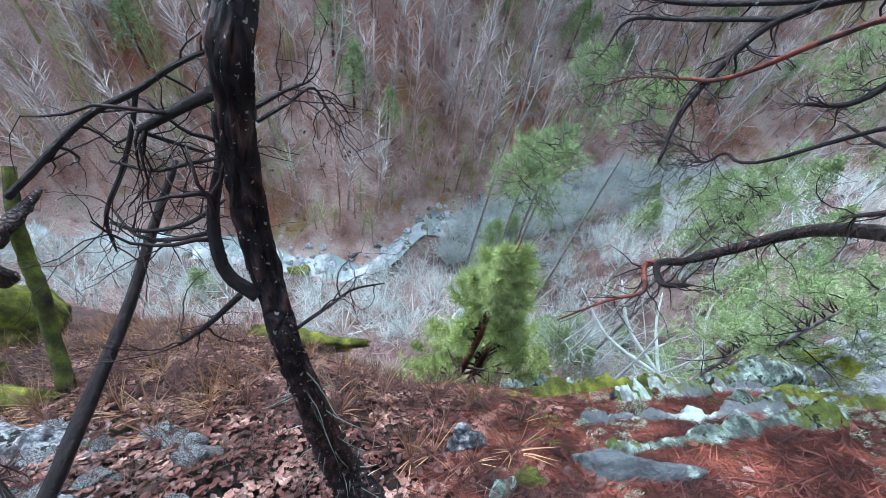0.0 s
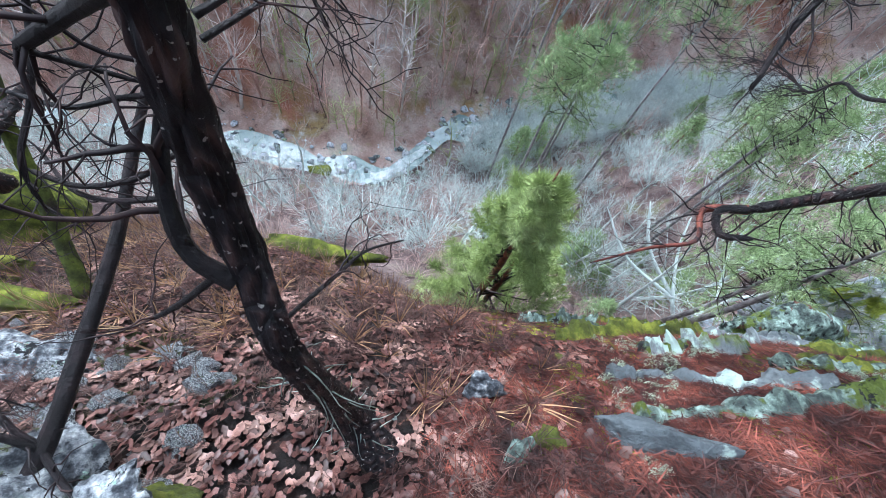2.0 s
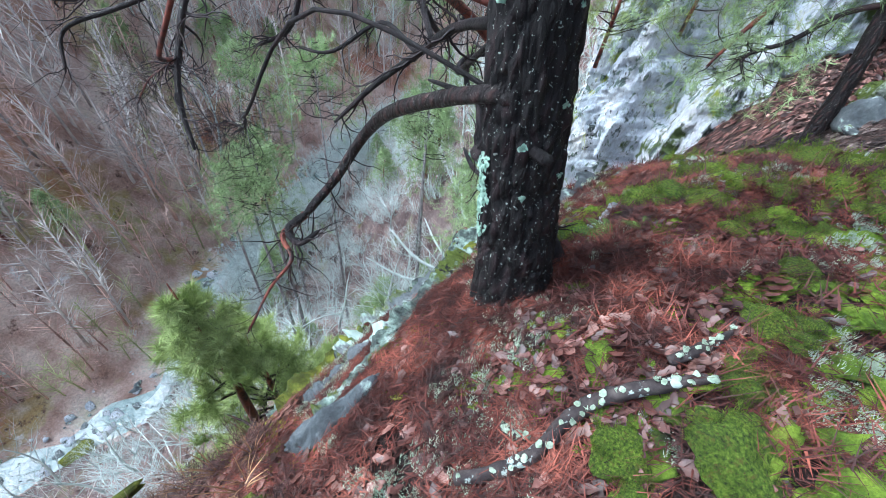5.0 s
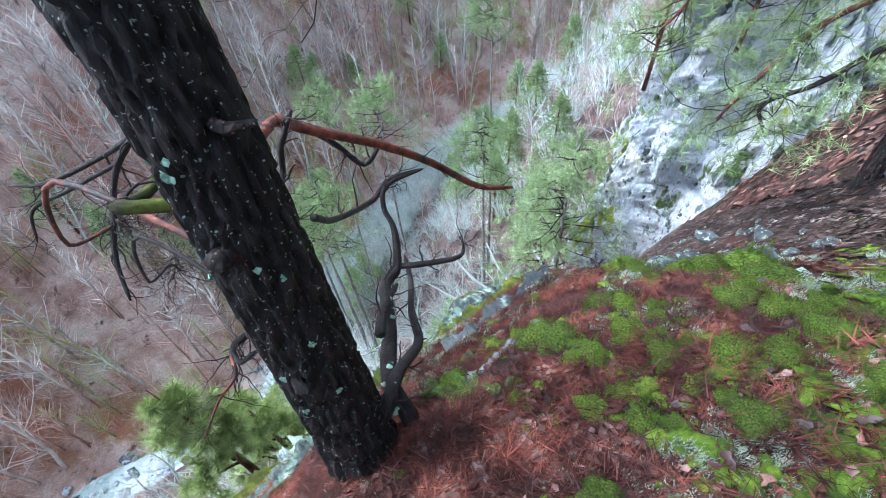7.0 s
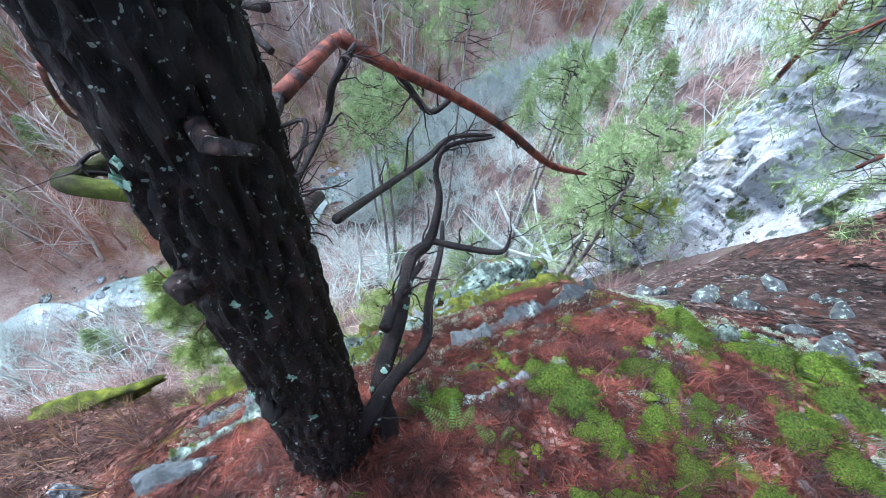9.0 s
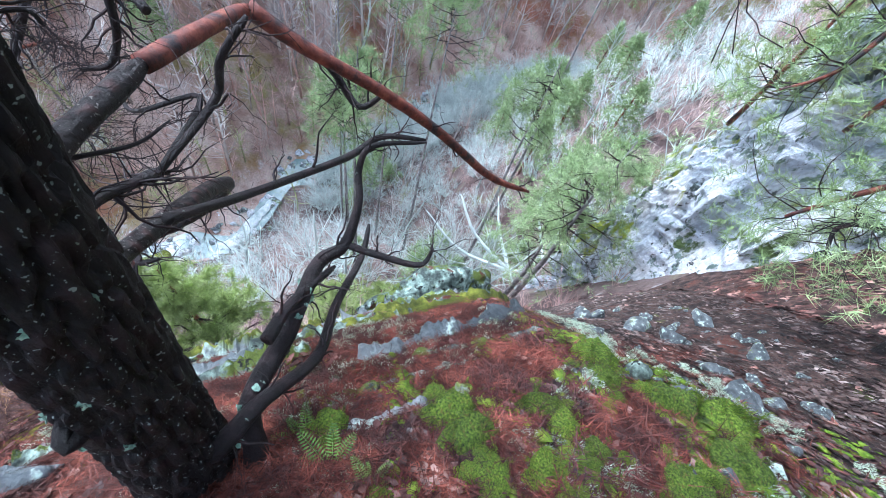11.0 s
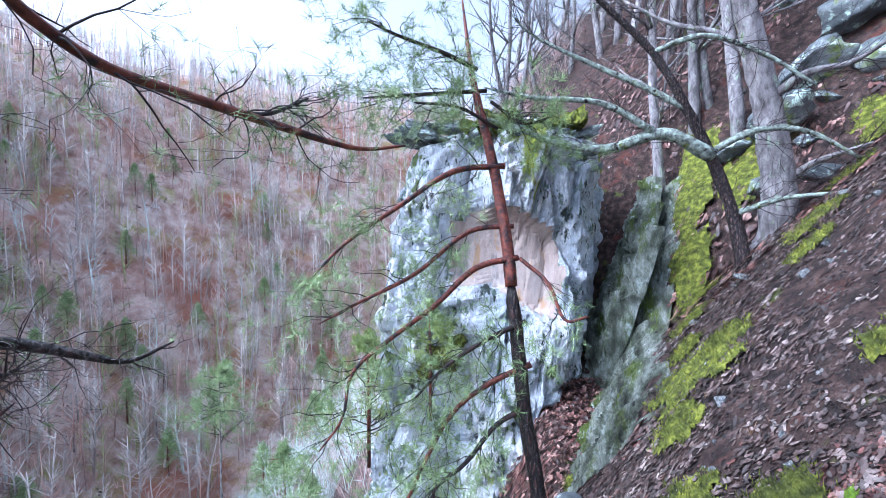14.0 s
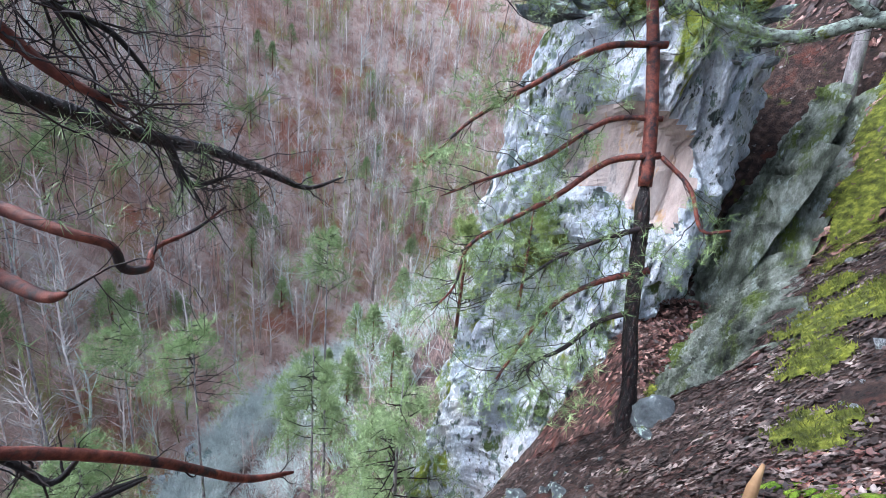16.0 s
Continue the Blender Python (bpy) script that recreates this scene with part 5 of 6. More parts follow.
def near_slope_places(rng, n, x0, x1, kinds, s, lo=1.5, hi=21):
    out = []
    while len(out) < n:
        x = rng.uniform(x0, x1)
        yr = np.interp(x, RIVER_X, RIVER_Y)
        y = lo + (hi - lo) * rng.random() ** 0.8
        if y > yr - 2.2 or (-19 < x < 2.5 and y > yr - 6.5 and rng.random() < 0.93):
            continue
        out.append((rng.randrange(kinds), x, y, gz(x, y) - 0.1, rng.uniform(*s), rng.uniform(0, 6.283), rng.uniform(0.8, 1.2)))
    return out


merged("slope_brush", [shrub(k + 20, 14, 1.2) for k in range(4)], near_slope_places(rngw, 4200, -30, 60, 4, (0.6, 1.6), 2.2, 40), BRUSH, "bare brown brush on the steep slope", "brush")
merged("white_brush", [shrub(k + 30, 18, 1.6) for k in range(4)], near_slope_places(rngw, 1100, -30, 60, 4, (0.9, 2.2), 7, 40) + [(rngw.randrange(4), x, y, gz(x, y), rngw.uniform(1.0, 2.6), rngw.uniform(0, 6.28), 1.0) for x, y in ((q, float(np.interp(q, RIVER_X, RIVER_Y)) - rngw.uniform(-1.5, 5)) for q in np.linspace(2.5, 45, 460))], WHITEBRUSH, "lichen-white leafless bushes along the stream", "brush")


# evergreens scattered over both slopes
def far_evergreen(seed):
    rng = random.Random(seed)
    g = Geo()
    for _ in range(420):
        u = rng.random() ** 0.7
        a = rng.uniform(0, 6.283)
        r = (1.05 - u) * 2.2 * math.sqrt(rng.random()) + 0.1
        p = Vector((math.cos(a) * r, math.sin(a) * r, 2.2 + u * 5 + rng.uniform(-.3, .3)))
        for _ in range(5):
            d = rand_dir(rng)
            s = d.cross(rand_dir(rng)).normalized() * 0.035
            n0 = len(g.v)
            b = p + rand_dir(rng) * 0.15
            g.v += [b - s, b + s, b + d * 0.42]
            g.f.append((n0, n0 + 1, n0 + 2))
    t = Geo()
    t.tube([Vector((0, 0, -0.5)), Vector((0.1, 0, 3.5)), Vector((0, 0.1, 7))], [0.14, 0.1, 0.03], 6)
    for _ in range(20):
        a = rng.uniform(0, 6.283)
        p = Vector((0.05, 0, rng.uniform(2, 6.5)))
        t.tube([p, p + Vector((math.cos(a), math.sin(a), 0.3)) * rng.uniform(0.6, 1.8)], [0.03, 0.008], 3)
    return t, g


def scatter_evergreens():
    rng = random.Random(15)
    protos = []
    for k in range(3):
        t, g = far_evergreen(60 + k)
        protos.append((t.mesh("trunk", REDBARK), g.mesh("needles", NEEDLE)))
    spots = [(6.5, 8.5, 0.55), (9, 9.5, 0.6), (12, 9, 0.65), (4.2, 12, 0.5), (8.5, 13, 0.6), (15, 12, 0.7), (18, 14, 0.7), (-12, 12, 0.5), (2.8, 6.6, 0.3), (4.6, 6.2, 0.32), (6.2, 5.2, 0.34), (11, 6.8, 0.45)]
    for _ in range(34):
        x = rng.uniform(5, 55)
        spots.append((x, np.interp(x, RIVER_X, RIVER_Y) - rng.uniform(4, 24), rng.uniform(0.5, 0.9)))
    for _ in range(60):
        x = rng.uniform(-35, 75)
        spots.append((x, np.interp(x, RIVER_X, RIVER_Y) + rng.uniform(6, 60), rng.uniform(0.6, 1.1)))
    for x, y, s in spots:
        t = thing("evergreen", "green pine standing among leafless trees", "tree", "pines in the gorge")
        for name, me in zip(("trunk", "needles"), protos[rng.randrange(3)]):
            part(name, me, None, t)
        t.matrix_world = pose(x, y, gz(x, y) - 0.3, 0, 0, rng.uniform(0, 360)) @ Matrix.Scale(s, 4)


scatter_evergreens()

# ---- rocks on the slope ----
boulder("lichen_slab", (2.95, 1.6, gz(2.95, 1.6) + 0.12), (0.8, 0.34, 0.3), 4, LICHEN_ROCK, "tilted rock slab covered with mint-green lichen", (20, 14, 10), sub=5, rough=0.18)


def build_ledge():
    """Beds of the layered ledge, one behind and below the other."""
    rng = random.Random(61)
    for k in range(18):
        off = rng.uniform(0.3, 1.25)
        x0 = rng.uniform(0.5, 2.4)
        x1 = x0 + rng.uniform(0.5, 1.5)
        tilt = rng.uniform(0.06, 0.3)
        path = []
        for q in range(6):
            x = x0 + (x1 - x0) * q / 5
            y = off + tilt * (x - 0.6) + rng.uniform(-0.03, 0.03)
            path.append((x, y, gz(x, y) + 0.008))
        m = (LICHEN_ROCK, ROCK, OLIVE, LICHEN_ROCK, ROCK, OLIVE)[k % 6]
        bed("ledge_rock", path, rng.uniform(0.05, 0.11), rng.uniform(0.03, 0.06), 100 + k, m,
            "mossy bed of a layered rock ledge" if m is OLIVE else "lichen-crusted bed of a layered grey rock ledge", "rock", "beds of the rock ledge", 0.1)
    for k, (x0, y0, x1, y1, m) in enumerate(((1.95, 0.3, 2.5, 0.36, ROCK), (1.9, 0.44, 2.6, 0.5, LICHEN_ROCK), (2.9, 0.33, 3.9, 0.2, LICHEN_ROCK), (2.3, 0.58, 3.2, 0.6, LICHEN_ROCK), (3.0, -0.1, 3.6, -0.2, ROCK))):
        path = [(x0 + (x1 - x0) * u, y0 + (y1 - y0) * u, gz(x0 + (x1 - x0) * u, y0 + (y1 - y0) * u) + 0.01) for u in (0, 0.35, 0.7, 1)]
        bed("knoll_rock", path, 0.05, 0.035, 160 + k, m, "low bed of grey rock showing through the moss", "rock", "rock beds in the knoll", 0.25)


build_ledge()
boulder("slab", (0.74, 0.44, 0.34), (0.3, 0.15, 0.09), 9, ROCK, "smooth blue-grey rock slab among fallen needles", (34, -33, 8), sub=5, rough=0.12)
boulder("mossy_boulder", (-4.35, 1.5, gz(-4.35, 1.5) - 0.1), (0.85, 0.7, 0.95), 8, OLIVE, "rounded boulder wholly covered in olive moss", sub=4, rough=0.15)
boulder("mossy_ledge", (-1.4, 1.85, gz(-1.4, 1.85)), (0.85, 0.22, 0.16), 9, OLIVE, "mossy rock ledge above the drop", (10, 0, 8), sub=4)
boulder("mossy_stone", (-0.77, -0.02, gz(-0.77, -0.02) + 0.08), (0.17, 0.15, 0.2), 12, OLIVE, "upright stone with a mossy base under white lichen", sub=4)
boulder("white_stone", (-0.8, 0.03, gz(-0.77, -0.02) + 0.27), (0.15, 0.12, 0.07), 22, WHITESTONE, "cap of stone crusted with white lichen on mossy stone", (6, -8, 30), sub=5, rough=0.3)
boulder("white_stone", (-1.25, -0.1, gz(-1.25, -0.1) + 0.06), (0.36, 0.26, 0.2), 23, WHITESTONE, "broad stone spotted with white lichen and dark cracks", (8, 10, 20), sub=5, rough=0.3)
boulder("white_stone", (-0.32, -0.12, gz(-0.32, -0.12) + 0.03), (0.13, 0.1, 0.1), 24, WHITESTONE, "pale stone crusted with lichen among dry stalks", (4, -6, 60), sub=4, rough=0.3)
boulder("lichen_ledge", (-1.75, 0.3, gz(-1.75, 0.3) + 0.02), (0.5, 0.16, 0.12), 26, WHITESTONE, "low broken ledge of white-spotted rock", (10, 4, 8), sub=5, rough=0.35)
boulder("white_stone", (0.22, 0.55, gz(0.22, 0.55) + 0.06), (0.1, 0.08, 0.12), 27, WHITESTONE, "small upright stone crusted with grey-white lichen", (0, 10, 0), sub=4, rough=0.35)
boulder("moss_stone", (0.4, 0.38, gz(0.4, 0.38) + 0.03), (0.1, 0.07, 0.06), 28, OLIVE, "mossy stone beside the slab", (0, 10, 0), sub=4, rough=0.25)
boulder("lichen_stone", (0.3, 0.33, gz(0.3, 0.33) + 0.03), (0.07, 0.05, 0.05), 29, LICHEN_ROCK, "small stone with mint lichen among needles", (0, 10, 50), sub=4, rough=0.25)
boulder("pine_stone", (6.05, -0.12, gz(6.05, -0.12) + 0.05), (0.28, 0.22, 0.25), 13, ROCK, "grey stone at the foot of the slender pine", sub=3)
boulder("blue_stone", (3.33, 0.3, gz(3.33, 0.3) + 0.04), (0.09, 0.07, 0.06), 14, LICHEN_ROCK, "small pale stone on the mossy knoll", sub=3)
boulder("flat_stone", (3.46, 0.16, gz(3.46, 0.16) + 0.03), (0.16, 0.08, 0.05), 15, ROCK, "flat grey stone set in moss", sub=3)
boulder("river_boulder", (-10.9, 21.4, -33.0), (1.3, 1.0, 0.8), 16, OLIVE, "mossy boulder standing in the stream", sub=3)


boulder("mossy_ledge", (-2.3, 0.62, gz(-2.3, 0.62)), (0.95, 0.14, 0.1), 19, OLIVE, "long low ledge padded with moss", (12, 2, 4), sub=4)
boulder("mossy_ledge", (-3.4, 0.75, gz(-3.4, 0.75)), (0.5, 0.3, 0.16), 20, OLIVE, "flat mossy stone step", (8, 3, 30), sub=4)


def scatter_stones():
    """Loose stones: on the left shelf, on the right slope and along the stream."""
    rng = random.Random(41)
    protos = [rock_geo((1, 0.8, 0.6), 200 + k, sub=2, rough=0.2) for k in range(6)]
    pale = [g.mesh("stone", LICHEN_ROCK, False) for g in protos]
    grey = [g.mesh("stone", ROCK, False) for g in protos]
    white = [g.mesh("stone", WHITESTONE, False) for g in protos]
    jobs = [(-2.9, -0.8, -0.3, 0.5, 190, 0.025, 0.1, white, "pale lichened stone among dry twigs"), (3.8, 9.5, -4.5, -1.0, 90, 0.025, 0.11, white, "pale stone lying in leaf litter"),
            (3.5, 5.8, -0.2, 1.3, 46, 0.04, 0.17, grey, "grey stone on the steep leafy flank"),
            (10, 26, -9, -2, 50, 0.12, 0.55, grey, "grey boulder on the leafy hillside"), (1.2, 4.2, -1.0, 0.5, 24, 0.015, 0.035, pale, "small pale stone in moss")]
    for x0, x1, y0, y1, n, s0, s1, ms, label in jobs:
        for _ in range(n):
            x, y, s = rng.uniform(x0, x1), rng.uniform(y0, y1), s0 + (s1 - s0) * rng.random() ** 2
            ob = tagged(new("stone", rng.choice(ms)), label, "stone", "loose stones")
            ob.matrix_world = pose(x, y, gz(x, y) + s * 0.15, rng.uniform(-25, 25), rng.uniform(-25, 25), rng.uniform(0, 360)) @ Matrix.Scale(s, 4)
    bed = []
    for _ in range(420):
        x = rng.uniform(-26, 18)
        y = np.interp(x, RIVER_X, RIVER_Y) + rng.gauss(0, 1.9)
        s = 0.12 + 0.6 * rng.random() ** 3
        bed.append((rng.randrange(6), x, y, FLOOR + 0.3, s, rng.uniform(0, 6.283), 1.0))
    merged("stream_stones", protos, bed[::2], CLIFF, "pale rounded stones in the stream bed", "stones")
    merged("stream_stones", protos, bed[1::2], ROCK, "grey rounded stones in the stream bed", "stones")


scatter_stones()


def build_white_water():
    """Broken white water where the stream drops between stones."""
    rng = random.Random(8)
    g = Geo()
    for x0, x1 in ((-6.2, -1.2), (-14.5, -12.8), (2.0, 6.5), (9.0, 13.0), (-24, -21)):
        n = int((x1 - x0) * 5)
        for k in range(n + 1):
            x = x0 + (x1 - x0) * k / n
            y = np.interp(x, RIVER_X, RIVER_Y)
            w = 0.75 * math.sin(math.pi * (k + 0.6) / (n + 1.2)) ** 0.5
            for s in (-1, -0.5, 0, 0.5, 1):
                g.v.append((x + rng.uniform(-.08, .08), y + w * s + rng.uniform(-.15, .15), FLOOR + 0.42 + 0.16 * (1 - s * s) * rng.random()))
            if k:
                a = len(g.v) - 10
                g.f += [(a + j, a + 5 + j, a + 6 + j, a + 1 + j) for j in range(4)]
    single("white_water", g, FOAM, "foaming white water over stones", "stream", kind="structure")


build_white_water()


def build_stake():
    rng = random.Random(2)
    g = Geo()
    b = Vector((4.3, -0.75, gz(4.3, -0.75)))
    g.tube([b - Vector((0, 0, 0.1)), b + Vector((0.02, 0.0, 0.16)), b + Vector((0.03, -0.01, 0.3))], [0.03, 0.026, 0.008], 9, 0.4, rng)
    single("broken_stump", g, GRASS, "splintered orange-brown stump of a broken sapling", "stump")


build_stake()


def hillside_trees():
    """Leafless trunks on the slope above the rocks."""
    rng = random.Random(91)
    variants = [(g.mesh("trunk", GREYBARK), c.mesh("crown", GREYBARK)) for g, c in WOODS[:4]]
    n = 0
    while n < 190:
        x, y = rng.uniform(13, 44), rng.uniform(-18, 6.0)
        if y > -1 and x < 18:
            continue
        t = thing("hillside_tree", "leafless grey trunk standing on the leafy hillside", "tree", "trees on the hillside")
        for name, me in zip(("trunk", "crown"), variants[rng.randrange(4)]):
            part(name, me, None, t)
        t.matrix_world = pose(x, y, gz(x, y) - 0.2, rng.uniform(-5, 5), rng.uniform(-5, 5), rng.uniform(0, 360)) @ Matrix.Scale(rng.uniform(0.7, 1.15), 4)
        n += 1


hillside_trees()
# rock outcrop above the slope
for k, (x, y, z, s) in enumerate(((12.4, -3.3, 6.1, 0.75), (13.2, -3.9, 6.4, 0.9), (13.6, -4.8, 6.9, 1.0), (12.9, -2.4, 5.6, 0.5), (14.6, -5.6, 8.2, 1.1), (12.2, -4.6, 5.2, 0.6))):
    boulder("outcrop_rock", (x, y, gz(x, y) + s * 0.3), (s, s * 0.8, s * 0.65), 130 + k, ROCK, "angular grey rock of an outcrop", (0, 12, 40 * k), "outcrop rocks", sub=4, rough=0.15)

# ---- moss cushions on the knoll ----
def cushion_mesh(seed):
    """A low lumpy cushion with a fuzz of short shoots."""
    bm = bmesh.new()
    bmesh.ops.create_icosphere(bm, subdivisions=3, radius=1.0)
    rng = random.Random(seed)
    g = Geo()
    for v in bm.verts:
        p = v.co.copy()
        r = 1 + 0.35 * noise.fractal(p * 1.2 + Vector((seed * 2.3, 0, 0)), 0.8, 2, 3) + 0.06 * noise.noise(p * 7)
        g.v.append(Vector((p.x * r, p.y * r * 0.85, max(p.z, -0.3) * r * 0.34)))
    g.f = [tuple(w.index for w in f.verts) for f in bm.faces]
    bm.free()
    for _ in range(900):
        p = rng.choice(g.v[:600])
        if p.z < 0:
            continue
        d = (Vector((p.x, p.y, p.z * 4)).normalized() + rand_dir(rng) * 0.5).normalized()
        s = d.orthogonal().normalized() * 0.012
        q = p + rand_dir(rng) * 0.06
        n0 = len(g.v)
        g.v += [q - s, q + s, q + d * rng.uniform(0.08, 0.2)]
        g.f.append((n0, n0 + 1, n0 + 2))
    return g.mesh("moss_cushion", MOSS)


# places and radii of the larger cushions
CUSHIONS = ((2.58, -0.13, 0.09), (2.71, -0.27, 0.11), (2.8, -0.37, 0.1), (3.02, -0.26, 0.1), (3.31, -0.14, 0.14), (3.0, -0.13, 0.11), (3.58, -0.02, 0.17), (3.2, -0.36, 0.11),
            (3.0, -0.4, 0.1), (3.07, 0.3, 0.1), (2.39, 0.18, 0.13), (2.35, -0.13, 0.05), (2.79, 0.03, 0.07), (2.57, 0.02, 0.1), (2.34, 0.27, 0.12), (3.17, 0.4, 0.12),
            (2.72, 0.13, 0.09), (3.34, 0.11, 0.15), (2.22, -0.12, 0.08), (2.41, 0.05, 0.09), (2.29, -0.24, 0.08), (2.69, 0.22, 0.1), (2.05, 0.08, 0.06), (1.92, 0.32, 0.1),
            (1.57, 0.1, 0.05), (1.2, -0.27, 0.1), (1.32, -0.42, 0.12), (1.48, -0.36, 0.08), (1.74, -0.34, 0.09), (2.0, -0.32, 0.08), (2.5, -0.42, 0.09), (2.9, -0.6, 0.1),
            (3.3, -0.6, 0.12), (3.7, -0.45, 0.11), (2.65, -0.75, 0.1), (3.9, -0.75, 0.1))


def moss_field(x, y):
    return 0.6 * fbm(x * 1.3, y * 1.3, 4.0) + 0.7 * fbm(x * 4.2, y * 4.2, 2.0) + float(np.interp(x, (1.0, 1.3, 2.0, 2.4, 3.2), (-0.6, -0.2, -0.1, 0.1, 0.24))) + float(np.interp(y, (-0.6, -0.3, -0.1, 0.1), (0.6, 0.36, 0.1, 0.0)))


def scatter_moss():
    rng = random.Random(31)
    meshes = [cushion_mesh(k) for k in range(6)]
    rest = []
    n = 0
    for x, y, r in CUSHIONS:
        for _ in range(1 + int(r * 24)):
            a, b = (x, y) if _ == 0 else (x + rng.gauss(0, r * 0.75), y + rng.gauss(0, r * 0.6))
            q = r * (0.85 if _ == 0 else rng.uniform(0.3, 0.6))
            ob = tagged(new("moss_cushion", rng.choice(meshes)), "bright green moss cushion on the knoll", "moss", "moss cushions on the knoll")
            ob.matrix_world = pose(a, b, gz(a, b) + 0.022, rng.uniform(-10, 10), rng.uniform(-10, 10), rng.uniform(0, 360)) @ Matrix.Diagonal((q, q, q * rng.uniform(1.2, 1.6), 1))
    while n < 4200:
        x, y = rng.uniform(0.9, 4.8), rng.uniform(-2.0, 0.8)
        field = moss_field(x, y)
        far = max((abs(x - 2.7) - 1.0) / 0.9, (-0.55 - y) / 1.1, 0.0) + 0.5 * fbm(x * 0.9, y * 0.9, 9.0)
        if field < 0.1 or rng.random() < far or y > np.interp(x, XK, YC) + 0.35:
            continue
        s = (0.01 + 0.035 * rng.random() ** 2.0) * (0.7 + min(0.5, field))
        n += 1
        rest.append((rng.randrange(6), x, y, gz(x, y) + 0.014, s, rng.uniform(0, 6.283), rng.uniform(0.9, 1.5)))
    protos = []
    for k in range(6):
        bm = bmesh.new()
        bmesh.ops.create_icosphere(bm, subdivisions=2, radius=1.0)
        g = Geo()
        for v in bm.verts:
            r = 1 + 0.4 * noise.fractal(v.co * 1.3 + Vector((k * 2.9, 0, 0)), 0.8, 2, 3)
            g.v.append(Vector((v.co.x * r, v.co.y * r * 0.85, max(v.co.z, -0.3) * r * 0.38)))
        g.f = [tuple(w.index for w in f.verts) for f in bm.faces]
        bm.free()
        for _ in range(240):
            p = rng.choice(g.v[:162])
            d = (Vector((p.x, p.y, abs(p.z) * 4 + 0.2)).normalized() + rand_dir(rng) * 0.5).normalized()
            q = d.orthogonal().normalized() * 0.018
            n0 = len(g.v)
            g.v += [p - q, p + q, p + d * rng.uniform(0.08, 0.18)]
            g.f.append((n0, n0 + 1, n0 + 2))
        protos.append(g)
    ledge = []
    while len(ledge) < 900:
        x, y = rng.uniform(0.3, 3.4), rng.uniform(0.3, 1.6)
        if fbm(x * 2.2, y * 3.5, 6.0) > 0.02:
            ledge.append((rng.randrange(6), x, y, gz(x, y), rng.uniform(0.015, 0.045), rng.uniform(0, 6.283), 0.7))
    merged("ledge_moss", protos, ledge, OLIVE, "olive moss tufts along the rock ledge", "moss", True)
    merged("small_moss", protos, rest, MOSS, "small bright moss cushions between needles and leaves", "moss", True)


scatter_moss()


def build_fern(x, y, size, seed):
    """A fern: arching fronds with a midrib and paired leaflets."""
    rng = random.Random(seed)
    t = thing("fern", "small green fern growing beside the pine trunk", "fern", "ferns by the trunk", at=(x, y, gz(x, y) + 0.01))
    for k in range(9):
        a = k * 0.7 + rng.uniform(-0.2, 0.2)
        ln = size * rng.uniform(0.7, 1.1)
        way, side = Vector((math.cos(a), math.sin(a), 0)), Vector((-math.sin(a), math.cos(a), 0))
        spine = [way * ln * u + Vector((0, 0, ln * (0.75 * u - 0.6 * u * u))) for u in np.linspace(0, 1, 15)]
        g = Geo()
        g.tube(spine, [0.0022 - 0.0001 * q for q in range(15)], 4)
        for q in range(2, 15):
            w = ln * 0.2 * math.sin(math.pi * (q + 1) / 17)
            for sgn in (-1, 1):
                n0, tip = len(g.v), spine[q] + side * sgn * w + way * w * 0.25 + Vector((0, 0, -0.1 * w))
                mid = spine[q] + (tip - spine[q]) * 0.5
                g.v += [spine[q], mid + way * ln * 0.022, tip, mid - way * ln * 0.022]
                g.f.append((n0, n0 + 1, n0 + 2, n0 + 3))
        part("frond", g, FERN, t)


build_fern(1.93, 0.2, 0.15, 1)
build_fern(1.86, 0.31, 0.12, 2)
build_fern(2.03, 0.12, 0.1, 3)


def lichen_clumps():
    """Grey-green branching lichen in small clumps."""
    rng = random.Random(53)
    protos = []
    for k in range(4):
        g = Geo()
        for _ in range(70):
            a = rng.uniform(0, 6.283)
            r = rng.random() ** 0.6
            b = Vector((math.cos(a) * r, math.sin(a) * r, 0))
            cone(g, b, b + Vector((rng.uniform(-.3, .3), rng.uniform(-.3, .3), rng.uniform(0.3, 0.75))), 0.05, rng)
        protos.append(g)
    merged("ground_lichen", protos, [p for p in litter_places(rngw, 2600, (0.7, 4.4, -1.4, 1.0), (0.012, 0.034), 4, 0.022, lambda x, y: fbm(x * 2.4, y * 2.4, 12.0) > 0.12)], REINDEER, "clumps of grey-green branching lichen", "lichen")


# ---- litter: leaves, needles, grass ----
def leaf_proto(seed):
    rng = random.Random(seed)
    g = Geo()
    pts = [(0, 0), (0.35, 0.22), (0.55, 0.16), (0.8, 0.26), (1.0, 0.0), (0.8, -0.26), (0.55, -0.16), (0.35, -0.22)]
    for x, y in pts:
        g.v.append(Vector((x - 0.5, y, 0.12 * (x - 0.5) ** 2 * 4 * rng.uniform(0.2, 1) + 0.25 * abs(y) + rng.uniform(0, 0.08))))
    g.v.append(Vector((0.05, 0, 0.0)))
    g.f = [(k, (k + 1) % 8, 8) for k in range(8)]
    return g


def needle_proto(seed):
    rng = random.Random(seed)
    g = Geo()
    for _ in range(5):
        a = rng.uniform(0, 6.283)
        d = Vector((math.cos(a), math.sin(a), rng.uniform(-0.05, 0.4)))
        s = Vector((-d.y, d.x, 0)) * 0.028
        p = Vector((rng.uniform(-.4, .4), rng.uniform(-.4, .4), 0.05))
        n0 = len(g.v)
        g.v += [p - s, p + s, p + d]
        g.f.append((n0, n0 + 1, n0 + 2))
    return g


